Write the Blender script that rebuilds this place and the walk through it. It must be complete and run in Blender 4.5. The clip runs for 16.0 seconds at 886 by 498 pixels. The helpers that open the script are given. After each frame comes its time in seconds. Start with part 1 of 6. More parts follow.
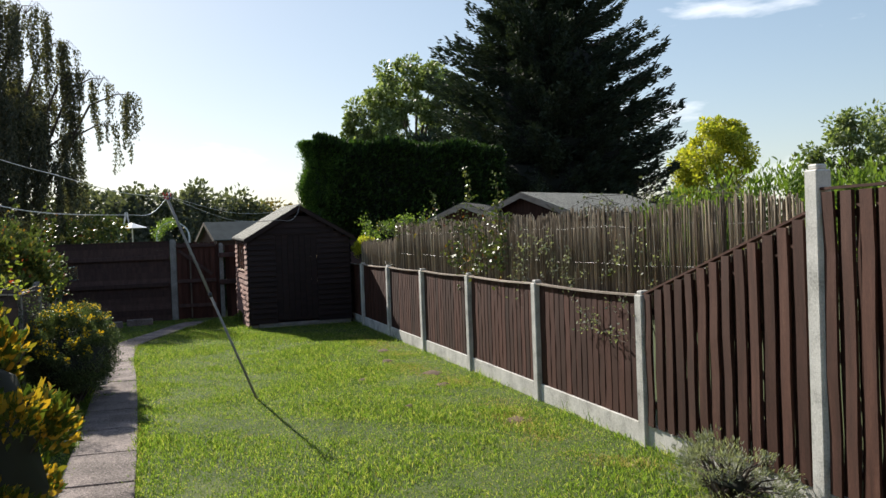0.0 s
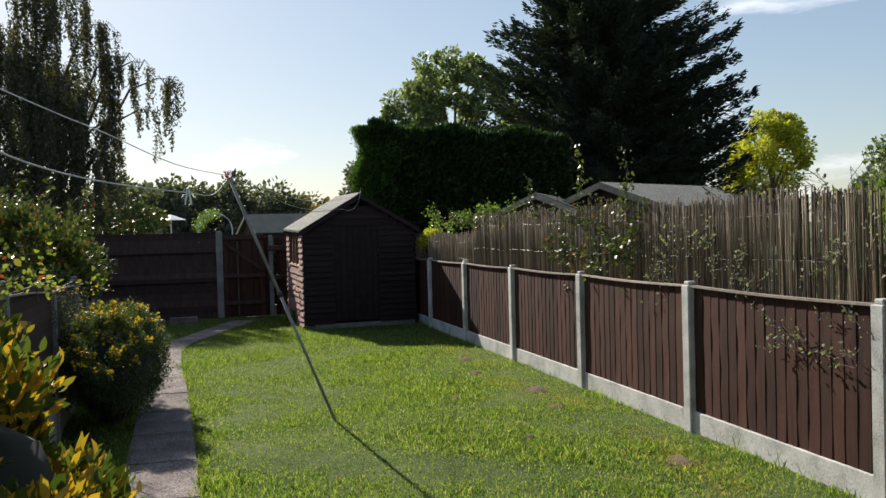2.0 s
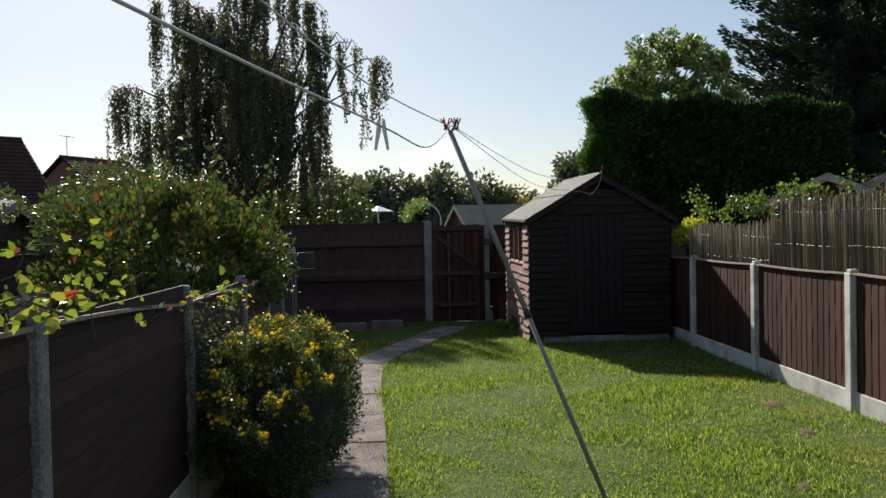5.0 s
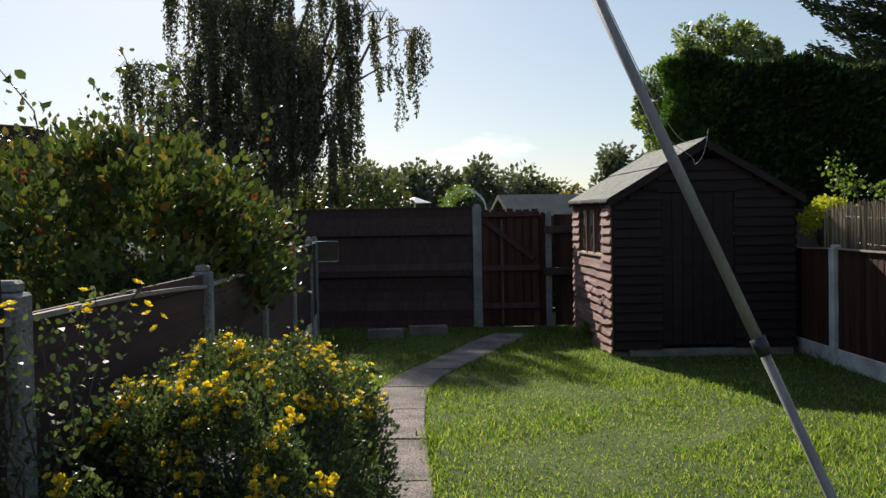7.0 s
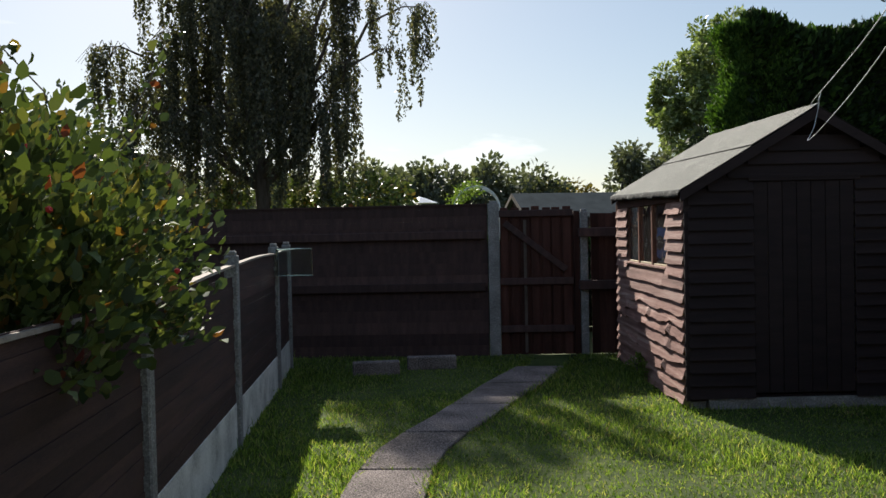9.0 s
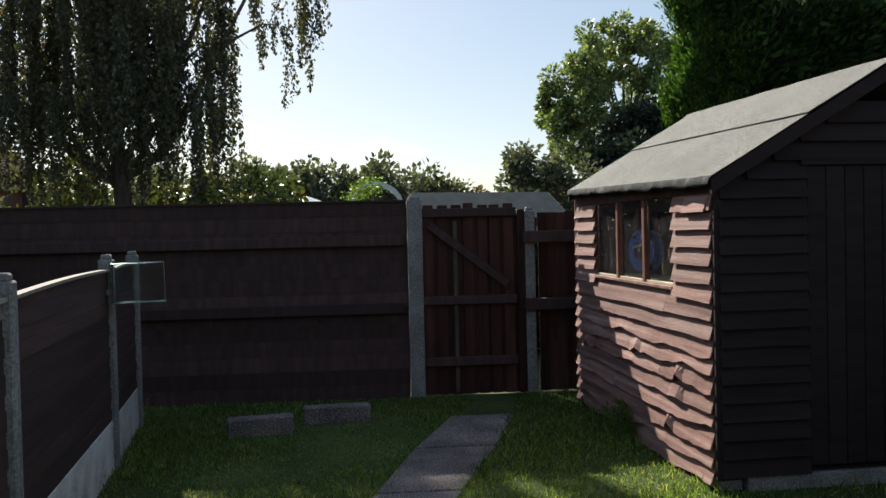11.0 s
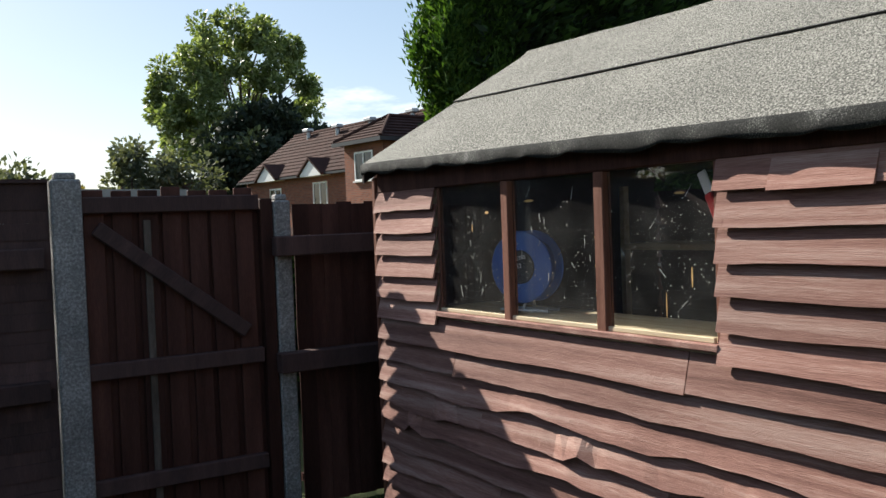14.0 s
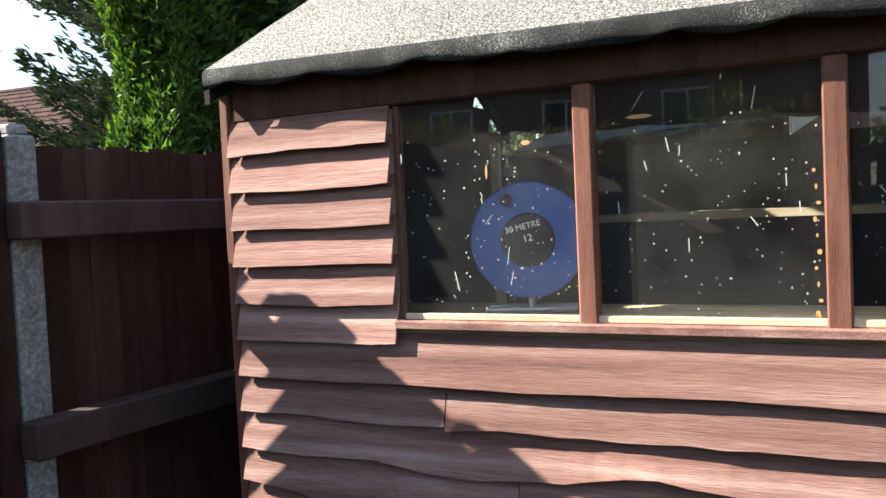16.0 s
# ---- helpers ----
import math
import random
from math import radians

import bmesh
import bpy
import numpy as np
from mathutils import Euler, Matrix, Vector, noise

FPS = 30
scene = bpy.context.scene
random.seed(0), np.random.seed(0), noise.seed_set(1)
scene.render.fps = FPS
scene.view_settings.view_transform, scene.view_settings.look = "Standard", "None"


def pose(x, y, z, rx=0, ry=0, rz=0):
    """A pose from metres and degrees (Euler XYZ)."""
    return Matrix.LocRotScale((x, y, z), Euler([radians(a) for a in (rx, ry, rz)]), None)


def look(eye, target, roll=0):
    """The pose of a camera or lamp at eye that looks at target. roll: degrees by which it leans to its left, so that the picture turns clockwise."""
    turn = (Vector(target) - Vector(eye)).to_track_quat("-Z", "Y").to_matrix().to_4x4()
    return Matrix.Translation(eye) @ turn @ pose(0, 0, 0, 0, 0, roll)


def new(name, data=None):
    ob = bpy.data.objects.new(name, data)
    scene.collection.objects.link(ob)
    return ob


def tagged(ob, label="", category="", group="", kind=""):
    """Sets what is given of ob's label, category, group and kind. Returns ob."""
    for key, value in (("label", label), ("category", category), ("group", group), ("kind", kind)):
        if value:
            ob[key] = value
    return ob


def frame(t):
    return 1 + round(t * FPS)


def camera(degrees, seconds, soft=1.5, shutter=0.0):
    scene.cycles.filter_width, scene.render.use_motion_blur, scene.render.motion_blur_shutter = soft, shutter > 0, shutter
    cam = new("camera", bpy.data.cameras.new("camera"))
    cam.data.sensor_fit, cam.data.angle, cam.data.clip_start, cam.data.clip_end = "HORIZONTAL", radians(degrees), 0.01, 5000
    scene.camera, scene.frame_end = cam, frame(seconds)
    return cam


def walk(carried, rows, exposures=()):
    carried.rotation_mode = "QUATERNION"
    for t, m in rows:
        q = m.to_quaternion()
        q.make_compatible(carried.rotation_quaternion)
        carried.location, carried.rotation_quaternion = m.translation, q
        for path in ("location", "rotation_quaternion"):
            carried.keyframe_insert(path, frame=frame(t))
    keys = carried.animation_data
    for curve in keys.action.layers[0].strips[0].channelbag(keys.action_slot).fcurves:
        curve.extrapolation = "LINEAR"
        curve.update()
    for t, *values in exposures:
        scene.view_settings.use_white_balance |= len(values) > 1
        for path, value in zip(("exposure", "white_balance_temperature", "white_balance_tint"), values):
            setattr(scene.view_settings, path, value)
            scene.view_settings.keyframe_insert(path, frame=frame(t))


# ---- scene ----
cam = camera(55.0, 16.0)
METRES, EYE, TILT, LEAN, TURN = 17.1, 1.65, 0.0, 0.0, -15.2
ROWS = [
    (0.0, 0.0, 0.0, 0.0, -0.04, -1.08, 2.08),
    (0.5, -0.0102, 0.0184, 0.0013, -4.66, -1.27, 2.09),
    (1.0, -0.021, 0.0413, -0.0016, -7.85, -1.55, 2.12),
    (1.5, -0.0313, 0.07, -0.0007, -6.73, -1.61, 1.94),
    (2.0, -0.045, 0.0931, -0.0025, 2.01, -1.25, 1.56),
    (2.5, -0.0538, 0.1159, -0.0023, 9.09, -1.02, 1.41),
    (3.0, -0.0619, 0.1417, -0.0016, 11.74, -0.96, 1.35),
    (3.5, -0.0695, 0.1646, -0.0019, 13.57, -0.9, 1.27),
    (4.0, -0.0785, 0.1905, -0.0019, 14.36, -0.99, 1.29),
    (4.5, -0.0875, 0.2218, -0.0031, 14.93, -1.16, 1.23),
    (7.0, -0.1494, 0.391, -0.0149, 17.91, -1.4, 1.1),
    (7.5, -0.1656, 0.4255, -0.0127, 18.39, -1.41, 1.12),
    (8.0, -0.1751, 0.4624, -0.0137, 18.83, -1.37, 1.3),
    (10.5, -0.2272, 0.6179, -0.0146, 13.83, -1.18, 1.16),
    (11.0, -0.2446, 0.6472, -0.0133, 10.68, -1.26, 1.29),
    (11.5, -0.2589, 0.6737, -0.0132, 7.47, -1.22, 1.56),
    (12.0, -0.2669, 0.7059, -0.0134, 3.47, -1.36, 1.79),
    (12.5, -0.2765, 0.735, -0.0136, -1.59, -1.53, 1.95),
    (13.0, -0.2849, 0.764, -0.0144, -7.24, -1.7, 2.02),
    (13.5, -0.2919, 0.7969, -0.0129, -11.22, -1.82, 2.09),
    (14.0, -0.3017, 0.8255, -0.0124, -15.28, -1.79, 2.13),
    (14.5, -0.3089, 0.8573, -0.0134, -19.46, -1.93, 2.33),
    (15.0, -0.3184, 0.8809, -0.0163, -26.31, -1.93, 2.33),
    (15.5, -0.3264, 0.9079, -0.0188, -35.95, -2.12, 2.32),
    (16.0, -0.3281, 0.9377, -0.0193, -44.43, -2.44, 2.65),
]
EXPOSURES = [(0.0, 0.8), (2.5, 0.6), (4.5, 0.55), (8.0, 0.6), (10.5, 0.7), (12.5, 0.95), (14.0, 1.0), (15.0, 1.4), (16.0, 2.0)]
walk(cam, [(t, pose(0, 0, EYE, TILT, LEAN, TURN) @ pose(METRES * x, METRES * y, METRES * z, 90 + pitch, roll, yaw)) for t, x, y, z, yaw, pitch, roll in ROWS], EXPOSURES)

# ---- light ----
SUN_TO = Vector((-1.19, 3.11, 2.11)).normalized()
SUN_ELEV, SUN_AZ = math.asin(SUN_TO.z), math.atan2(SUN_TO.x, SUN_TO.y)
world = bpy.data.worlds.new("sky")
scene.world = world
world.use_nodes = True
wn, wl = world.node_tree.nodes, world.node_tree.links
bg = wn["Background"]
sky = wn.new("ShaderNodeTexSky")
sky.sky_type, sky.sun_disc = "NISHITA", False
sky.sun_elevation, sky.sun_rotation = SUN_ELEV, SUN_AZ
sky.air_density, sky.dust_density, sky.ozone_density = 1.0, 0.6, 2.0
coord, smap, cl, ramp, mixc = (wn.new("ShaderNode" + k) for k in ("TexCoord", "Mapping", "TexNoise", "ValToRGB", "Mix"))
smap.inputs["Scale"].default_value = (1.0, 1.0, 4.0)
cl.inputs["Scale"].default_value, cl.inputs["Detail"].default_value, cl.inputs["Roughness"].default_value = 3.6, 6.0, 0.55
ramp.color_ramp.elements[0].position, ramp.color_ramp.elements[1].position = 0.60, 0.78
mixc.data_type = "RGBA"
mixc.inputs[7].default_value = (7.0, 7.0, 7.2, 1)
wl.new(coord.outputs["Generated"], smap.inputs[0]), wl.new(smap.outputs[0], cl.inputs["Vector"])
wl.new(cl.outputs["Fac"], ramp.inputs[0]), wl.new(ramp.outputs[0], mixc.inputs[0])
hs, gm = wn.new("ShaderNodeHueSaturation"), wn.new("ShaderNodeGamma")
hs.inputs["Saturation"].default_value, gm.inputs["Gamma"].default_value = 1.08, 0.66
wl.new(sky.outputs[0], hs.inputs["Color"]), wl.new(hs.outputs[0], gm.inputs[0])
wl.new(gm.outputs[0], mixc.inputs[6]), wl.new(mixc.outputs[2], bg.inputs[0])
bg.inputs[1].default_value = 0.135
sun = new("sun", bpy.data.lights.new("sun", "SUN"))
sun.data.energy, sun.data.angle, sun.data.color = 5.0, radians(0.55), (1.0, 0.94, 0.84)
sun.matrix_world = look(SUN_TO * 50, (0, 0, 0))


# ---- materials ----
def material(name, rough=0.8, metal=0.0):
    m = bpy.data.materials.new(name)
    m.use_nodes = True
    n, l = m.node_tree.nodes, m.node_tree.links
    b = n["Principled BSDF"]
    b.inputs["Roughness"].default_value, b.inputs["Metallic"].default_value = rough, metal
    return m, n, l, b


def plain(name, col, rough=0.6, metal=0.0):
    m, n, l, b = material(name, rough, metal)
    b.inputs["Base Color"].default_value = (*col, 1)
    return m


def stop_ramp(n, stops):
    r = n.new("ShaderNodeValToRGB")
    e = r.color_ramp.elements
    while len(e) < len(stops):
        e.new(0.5)
    for k, (p, c) in enumerate(stops):
        e[k].position, e[k].color = p, (*c, 1)
    return r


def mottled(name, stops, scale=6.0, stretch=(1, 1, 1), rough=0.85, bump=0.3, fine=60.0, vary=0.25, depth=0.004, spec=0.18, grit=0.45):
    """Two scales of noise on the colour, grain in the relief, and a shift of its own for each object."""
    m, n, l, b = material(name, rough)
    b.inputs["Specular IOR Level"].default_value = spec
    tc, mp, info = n.new("ShaderNodeTexCoord"), n.new("ShaderNodeMapping"), n.new("ShaderNodeObjectInfo")
    mp.inputs["Scale"].default_value = stretch
    l.new(tc.outputs["Object"], mp.inputs[0])
    add = n.new("ShaderNodeVectorMath")
    sc = n.new("ShaderNodeMath")
    sc.operation = "MULTIPLY"
    sc.inputs[1].default_value = 37.0
    l.new(info.outputs["Random"], sc.inputs[0])
    l.new(mp.outputs[0], add.inputs[0]), l.new(sc.outputs[0], add.inputs[1])
    big, small = n.new("ShaderNodeTexNoise"), n.new("ShaderNodeTexNoise")
    big.inputs["Scale"].default_value, big.inputs["Detail"].default_value = scale, 5
    small.inputs["Scale"].default_value, small.inputs["Detail"].default_value, small.inputs["Roughness"].default_value = fine, 4, 0.7
    l.new(add.outputs[0], big.inputs["Vector"]), l.new(add.outputs[0], small.inputs["Vector"])
    mx = n.new("ShaderNodeMix")
    mx.inputs[0].default_value = grit
    l.new(big.outputs["Fac"], mx.inputs[2]), l.new(small.outputs["Fac"], mx.inputs[3])
    r = stop_ramp(n, stops)
    l.new(mx.outputs[0], r.inputs[0])
    hsv = n.new("ShaderNodeHueSaturation")
    val = n.new("ShaderNodeMapRange")
    val.inputs["To Min"].default_value, val.inputs["To Max"].default_value = 1 - vary, 1 + vary
    l.new(info.outputs["Random"], val.inputs[0]), l.new(val.outputs[0], hsv.inputs["Value"])
    l.new(r.outputs[0], hsv.inputs["Color"]), l.new(hsv.outputs[0], b.inputs["Base Color"])
    bp = n.new("ShaderNodeBump")
    bp.inputs["Strength"].default_value, bp.inputs["Distance"].default_value = bump, depth
    l.new(mx.outputs[0], bp.inputs["Height"]), l.new(bp.outputs[0], b.inputs["Normal"])
    return m


def leafy(name, stops, trans=0.35, rough=0.5, glow=1.6):
    """Leaves: colour by island, with light that comes through them."""
    m, n, l, b = material(name, rough)
    geo = n.new("ShaderNodeNewGeometry")
    r = stop_ramp(n, stops)
    l.new(geo.outputs["Random Per Island"], r.inputs[0])
    l.new(r.outputs[0], b.inputs["Base Color"])
    b.inputs["Specular IOR Level"].default_value = 0.22
    tr, ms, out = n.new("ShaderNodeBsdfTranslucent"), n.new("ShaderNodeMixShader"), n["Material Output"]
    g = n.new("ShaderNodeMix")
    g.data_type, g.blend_type = "RGBA", "MULTIPLY"
    g.inputs[0].default_value = 1.0
    g.inputs[7].default_value = (glow * 1.05, glow * 1.1, glow * 0.45, 1)
    l.new(r.outputs[0], g.inputs[6]), l.new(g.outputs[2], tr.inputs[0])
    ms.inputs[0].default_value = trans
    l.new(b.outputs[0], ms.inputs[1]), l.new(tr.outputs[0], ms.inputs[2]), l.new(ms.outputs[0], out.inputs[0])
    return m


WOOD_FENCE = mottled("brown stained fence board", [(0.3, (0.028, 0.013, 0.010)), (0.55, (0.072, 0.032, 0.023)), (0.8, (0.135, 0.070, 0.052))], 3.0, (6, 6, 0.7), 0.75, 0.5, 40, 0.3)
WOOD_GATE = mottled("red-brown stained gate board", [(0.3, (0.040, 0.017, 0.013)), (0.55, (0.086, 0.036, 0.027)), (0.8, (0.145, 0.068, 0.052))], 3.0, (6, 6, 0.7), 0.75, 0.5, 40, 0.3)
WOOD_DARK = mottled("dark red-brown featheredge board", [(0.3, (0.025, 0.010, 0.008)), (0.55, (0.062, 0.025, 0.018)), (0.8, (0.112, 0.049, 0.038))], 3.0, (6, 6, 0.7), 0.75, 0.5, 40, 0.35)
WOOD_LEFT = mottled("very dark lapped board", [(0.3, (0.026, 0.016, 0.016)), (0.6, (0.066, 0.034, 0.029)), (0.8, (0.132, 0.064, 0.052))], 3.0, (0.7, 6, 6), 0.85, 0.5, 40, 0.3, 0.004, 0.3)
# timber much paler than the fence boards
WOOD_PALE = mottled("pale rail top", [(0.3, (0.20, 0.15, 0.12)), (0.7, (0.42, 0.36, 0.31))], 5.0, (4, 1, 4), 0.8, 0.4, 60)
WOOD_BACK = mottled("dark stained back fence", [(0.3, (0.042, 0.028, 0.026)), (0.6, (0.095, 0.056, 0.051)), (0.8, (0.162, 0.094, 0.084))], 3.0, (6, 6, 0.7), 0.8, 0.5, 40, 0.3)
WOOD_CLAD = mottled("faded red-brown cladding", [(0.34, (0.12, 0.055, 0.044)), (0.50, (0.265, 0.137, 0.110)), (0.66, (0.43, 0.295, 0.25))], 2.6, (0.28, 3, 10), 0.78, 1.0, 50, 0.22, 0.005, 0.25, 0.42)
# same shed timber as the cladding, its shade put into the colour
WOOD_SHADED = mottled("shed boards with shade in their colour", [(0.3, (0.015, 0.010, 0.011)), (0.7, (0.036, 0.023, 0.023))], 3.0, (0.6, 5, 6), 0.9, 0.3, 40, 0.12, 0.003, 0.25)
WOOD_FRAME = mottled("red-brown window bar", [(0.3, (0.10, 0.035, 0.022)), (0.7, (0.24, 0.11, 0.075))], 6.0, (8, 8, 0.8), 0.7, 0.5, 60, 0.15)
WOOD_RAW = mottled("bare pale timber", [(0.3, (0.42, 0.32, 0.19)), (0.7, (0.72, 0.62, 0.45))], 5.0, (5, 0.6, 5), 0.75, 0.3, 60, 0.1)
# darker copy of the post concrete, with shade put into the colour
CONCRETE_SHADED = mottled("grey concrete darkened for shade", [(0.35, (0.12, 0.115, 0.11)), (0.5, (0.23, 0.22, 0.21)), (0.66, (0.44, 0.425, 0.41))], 5.0, (1, 1, 1), 0.9, 0.9, 85, 0.08, 0.006, 0.4, 0.7)
CONCRETE = mottled("pitted concrete", [(0.33, (0.25, 0.24, 0.22)), (0.48, (0.50, 0.485, 0.455)), (0.68, (0.72, 0.70, 0.66))], 5.0, (1, 1, 1), 0.9, 0.8, 70, 0.08, 0.006)
SLAB = mottled("worn pinkish concrete path", [(0.40, (0.048, 0.040, 0.036)), (0.5, (0.17, 0.138, 0.126)), (0.60, (0.40, 0.33, 0.305))], 3.0, (1, 1, 1), 0.95, 1.0, 95, 0.12, 0.010, 0.3, 0.75)
FELT = mottled("mineral roofing felt", [(0.41, (0.035, 0.035, 0.030)), (0.5, (0.15, 0.147, 0.128)), (0.59, (0.42, 0.41, 0.36))], 2.0, (1, 1, 1), 0.95, 1.0, 175, 0.05, 0.003, 0.3, 0.93)
FELT_EDGE = mottled("tarry felt edge", [(0.42, (0.010, 0.011, 0.010)), (0.56, (0.035, 0.036, 0.033)), (0.68, (0.24, 0.24, 0.22))], 9.0, (1, 1, 1), 0.9, 1.0, 230, 0.05, 0.006, 0.3, 0.6)


def brickwork(name, a, b_, mortar):
    """Courses of far bricks, 225 by 75 mm, on walls that face any way."""
    m, n, l, b = material(name, 0.9)
    b.inputs["Specular IOR Level"].default_value = 0.15
    tc, sep, add, com, br, no, hs = (n.new("ShaderNode" + k) for k in ("TexCoord", "SeparateXYZ", "Math", "CombineXYZ", "TexBrick", "TexNoise", "HueSaturation"))
    l.new(tc.outputs["Object"], sep.inputs[0])
    l.new(sep.outputs[0], add.inputs[0]), l.new(sep.outputs[1], add.inputs[1])
    l.new(add.outputs[0], com.inputs[0]), l.new(sep.outputs[2], com.inputs[1]), l.new(com.outputs[0], br.inputs["Vector"])
    br.inputs["Color1"].default_value, br.inputs["Color2"].default_value, br.inputs["Mortar"].default_value = (*a, 1), (*b_, 1), (*mortar, 1)
    br.inputs["Scale"].default_value, br.inputs["Mortar Size"].default_value = 1.0, 0.009
    br.inputs["Brick Width"].default_value, br.inputs["Row Height"].default_value = 0.225, 0.075
    no.inputs["Scale"].default_value = 1.2
    l.new(br.outputs["Color"], hs.inputs["Color"])
    mr = n.new("ShaderNodeMapRange")
    mr.inputs["To Min"].default_value, mr.inputs["To Max"].default_value = 0.6, 1.4
    l.new(no.outputs["Fac"], mr.inputs[0]), l.new(mr.outputs[0], hs.inputs["Value"]), l.new(hs.outputs[0], b.inputs["Base Color"])
    return m


BRICK_ORANGE = brickwork("orange-brown brick", (0.29, 0.105, 0.062), (0.19, 0.070, 0.045), (0.17, 0.14, 0.12))
BRICK_DARK = brickwork("brown brick", (0.20, 0.10, 0.07), (0.13, 0.065, 0.048), (0.17, 0.145, 0.125))
TILE = mottled("brown roof tile", [(0.3, (0.03, 0.016, 0.013)), (0.7, (0.08, 0.038, 0.031))], 2.0, (1, 1, 1), 0.95, 0.3, 12, 0.15)
UPVC = plain("white window frame", (0.78, 0.78, 0.76), 0.35)
DARK_GLASS = plain("dark far pane", (0.02, 0.025, 0.03), 0.06)
METAL_GREY = plain("grey metal", (0.35, 0.36, 0.37), 0.4, 0.8)
BARK = mottled("grey-brown bark", [(0.3, (0.05, 0.04, 0.03)), (0.7, (0.16, 0.13, 0.11))], 6.0, (3, 3, 0.6), 0.9, 0.8, 40, 0.1)
EARTH = mottled("dark soil", [(0.3, (0.03, 0.022, 0.015)), (0.7, (0.09, 0.065, 0.045))], 3.0, (1, 1, 1), 0.95, 0.8, 50, 0.05)
TURF = mottled("lawn turf", [(0.3, (0.025, 0.035, 0.010)), (0.5, (0.055, 0.08, 0.02)), (0.7, (0.12, 0.135, 0.045))], 2.2, (1, 1, 1), 0.95, 0.6, 30, 0.0, 0.01, 0.2)
FIELD = mottled("rough grass land", [(0.3, (0.04, 0.05, 0.02)), (0.7, (0.10, 0.115, 0.045))], 0.15, (1, 1, 1), 0.95, 0.4, 5, 0.0)
GRASS = leafy("grass blade", [(0.0, (0.035, 0.062, 0.014)), (0.35, (0.105, 0.175, 0.036)), (0.8, (0.215, 0.295, 0.064)), (1.0, (0.42, 0.40, 0.18))], 0.45, 0.5, 1.6)
DRYGRASS = leafy("dry grass blade", [(0.0, (0.30, 0.22, 0.11)), (1.0, (0.48, 0.38, 0.20))], 0.3)
LEAF_BIRCH = leafy("birch leaf", [(0.0, (0.045, 0.050, 0.038)), (0.7, (0.095, 0.096, 0.068)), (1.0, (0.18, 0.155, 0.10))], 0.3)
LEAF_CONIFER = leafy("dark conifer spray", [(0.0, (0.020, 0.030, 0.022)), (1.0, (0.050, 0.068, 0.045))], 0.1, 0.7)
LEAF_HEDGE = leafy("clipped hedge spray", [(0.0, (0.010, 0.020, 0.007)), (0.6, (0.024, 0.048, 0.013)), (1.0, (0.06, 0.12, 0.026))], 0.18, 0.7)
# brighter copy of the hedge leaf: sunlight put into the green
LEAF_HEDGE_LIT = leafy("conifer spray with sunlight in its colour", [(0.0, (0.02, 0.05, 0.01)), (0.5, (0.05, 0.105, 0.02)), (1.0, (0.11, 0.20, 0.04))], 0.25, 0.7)
LEAF_POPLAR = leafy("silvery green leaf", [(0.0, (0.07, 0.10, 0.04)), (0.6, (0.15, 0.19, 0.08)), (1.0, (0.32, 0.36, 0.23))], 0.35, 0.4)
LEAF_FAR = leafy("far leaf mass", [(0.0, (0.075, 0.086, 0.066)), (0.7, (0.125, 0.138, 0.105)), (1.0, (0.20, 0.205, 0.155))], 0.35, 0.8, 1.2)
LEAF_AUTUMN = leafy("yellow-brown far leaf", [(0.0, (0.09, 0.075, 0.03)), (1.0, (0.22, 0.17, 0.07))], 0.3, 0.7)
LEAF_GOLD = leafy("golden green leaf", [(0.0, (0.16, 0.20, 0.03)), (0.6, (0.36, 0.36, 0.05)), (1.0, (0.55, 0.48, 0.07))], 0.4)
LEAF_ROSE = leafy("rose leaf", [(0.0, (0.035, 0.052, 0.022)), (0.6, (0.10, 0.135, 0.045)), (0.9, (0.17, 0.18, 0.06)), (0.97, (0.30, 0.19, 0.04)), (1.0, (0.20, 0.04, 0.03))], 0.17, 0.42)
LEAF_SPRAY = leafy("young rose leaf", [(0.0, (0.10, 0.14, 0.03)), (0.5, (0.18, 0.22, 0.05)), (0.9, (0.30, 0.29, 0.07)), (0.94, (0.24, 0.06, 0.04)), (1.0, (0.30, 0.05, 0.04))], 0.35, 0.35)
LEAF_LAUREL = leafy("variegated leaf", [(0.0, (0.045, 0.08, 0.02)), (0.55, (0.12, 0.14, 0.03)), (0.72, (0.42, 0.28, 0.035)), (1.0, (0.62, 0.36, 0.05))], 0.26, 0.35)
LEAF_POTENT = leafy("small shrub leaf", [(0.0, (0.045, 0.068, 0.034)), (0.6, (0.10, 0.135, 0.066)), (1.0, (0.19, 0.22, 0.12))], 0.24, 0.45, 1.2)
PETAL = leafy("yellow petal", [(0.0, (0.62, 0.40, 0.02)), (0.7, (0.82, 0.60, 0.04)), (1.0, (0.90, 0.72, 0.09))], 0.4, 0.6, 1.3)
LEAF_VINE = leafy("fresh vine leaf", [(0.0, (0.07, 0.12, 0.025)), (1.0, (0.18, 0.25, 0.06))], 0.35, 0.4)
LEAF_GREY = leafy("grey-green leaf", [(0.0, (0.16, 0.18, 0.13)), (1.0, (0.30, 0.32, 0.26))], 0.25, 0.7)
CANE = leafy("dry reed cane", [(0.0, (0.08, 0.058, 0.040)), (0.4, (0.20, 0.148, 0.098)), (0.8, (0.34, 0.265, 0.18)), (1.0, (0.52, 0.43, 0.31))], 0.12, 0.7, 1.1)
ROPE = plain("pale plastic rope", (0.55, 0.56, 0.58), 0.5)
PLASTIC_WHITE = plain("white plastic", (0.75, 0.76, 0.78), 0.4)
PLASTIC_BLUE = plain("blue plastic", (0.02, 0.08, 0.32), 0.35)
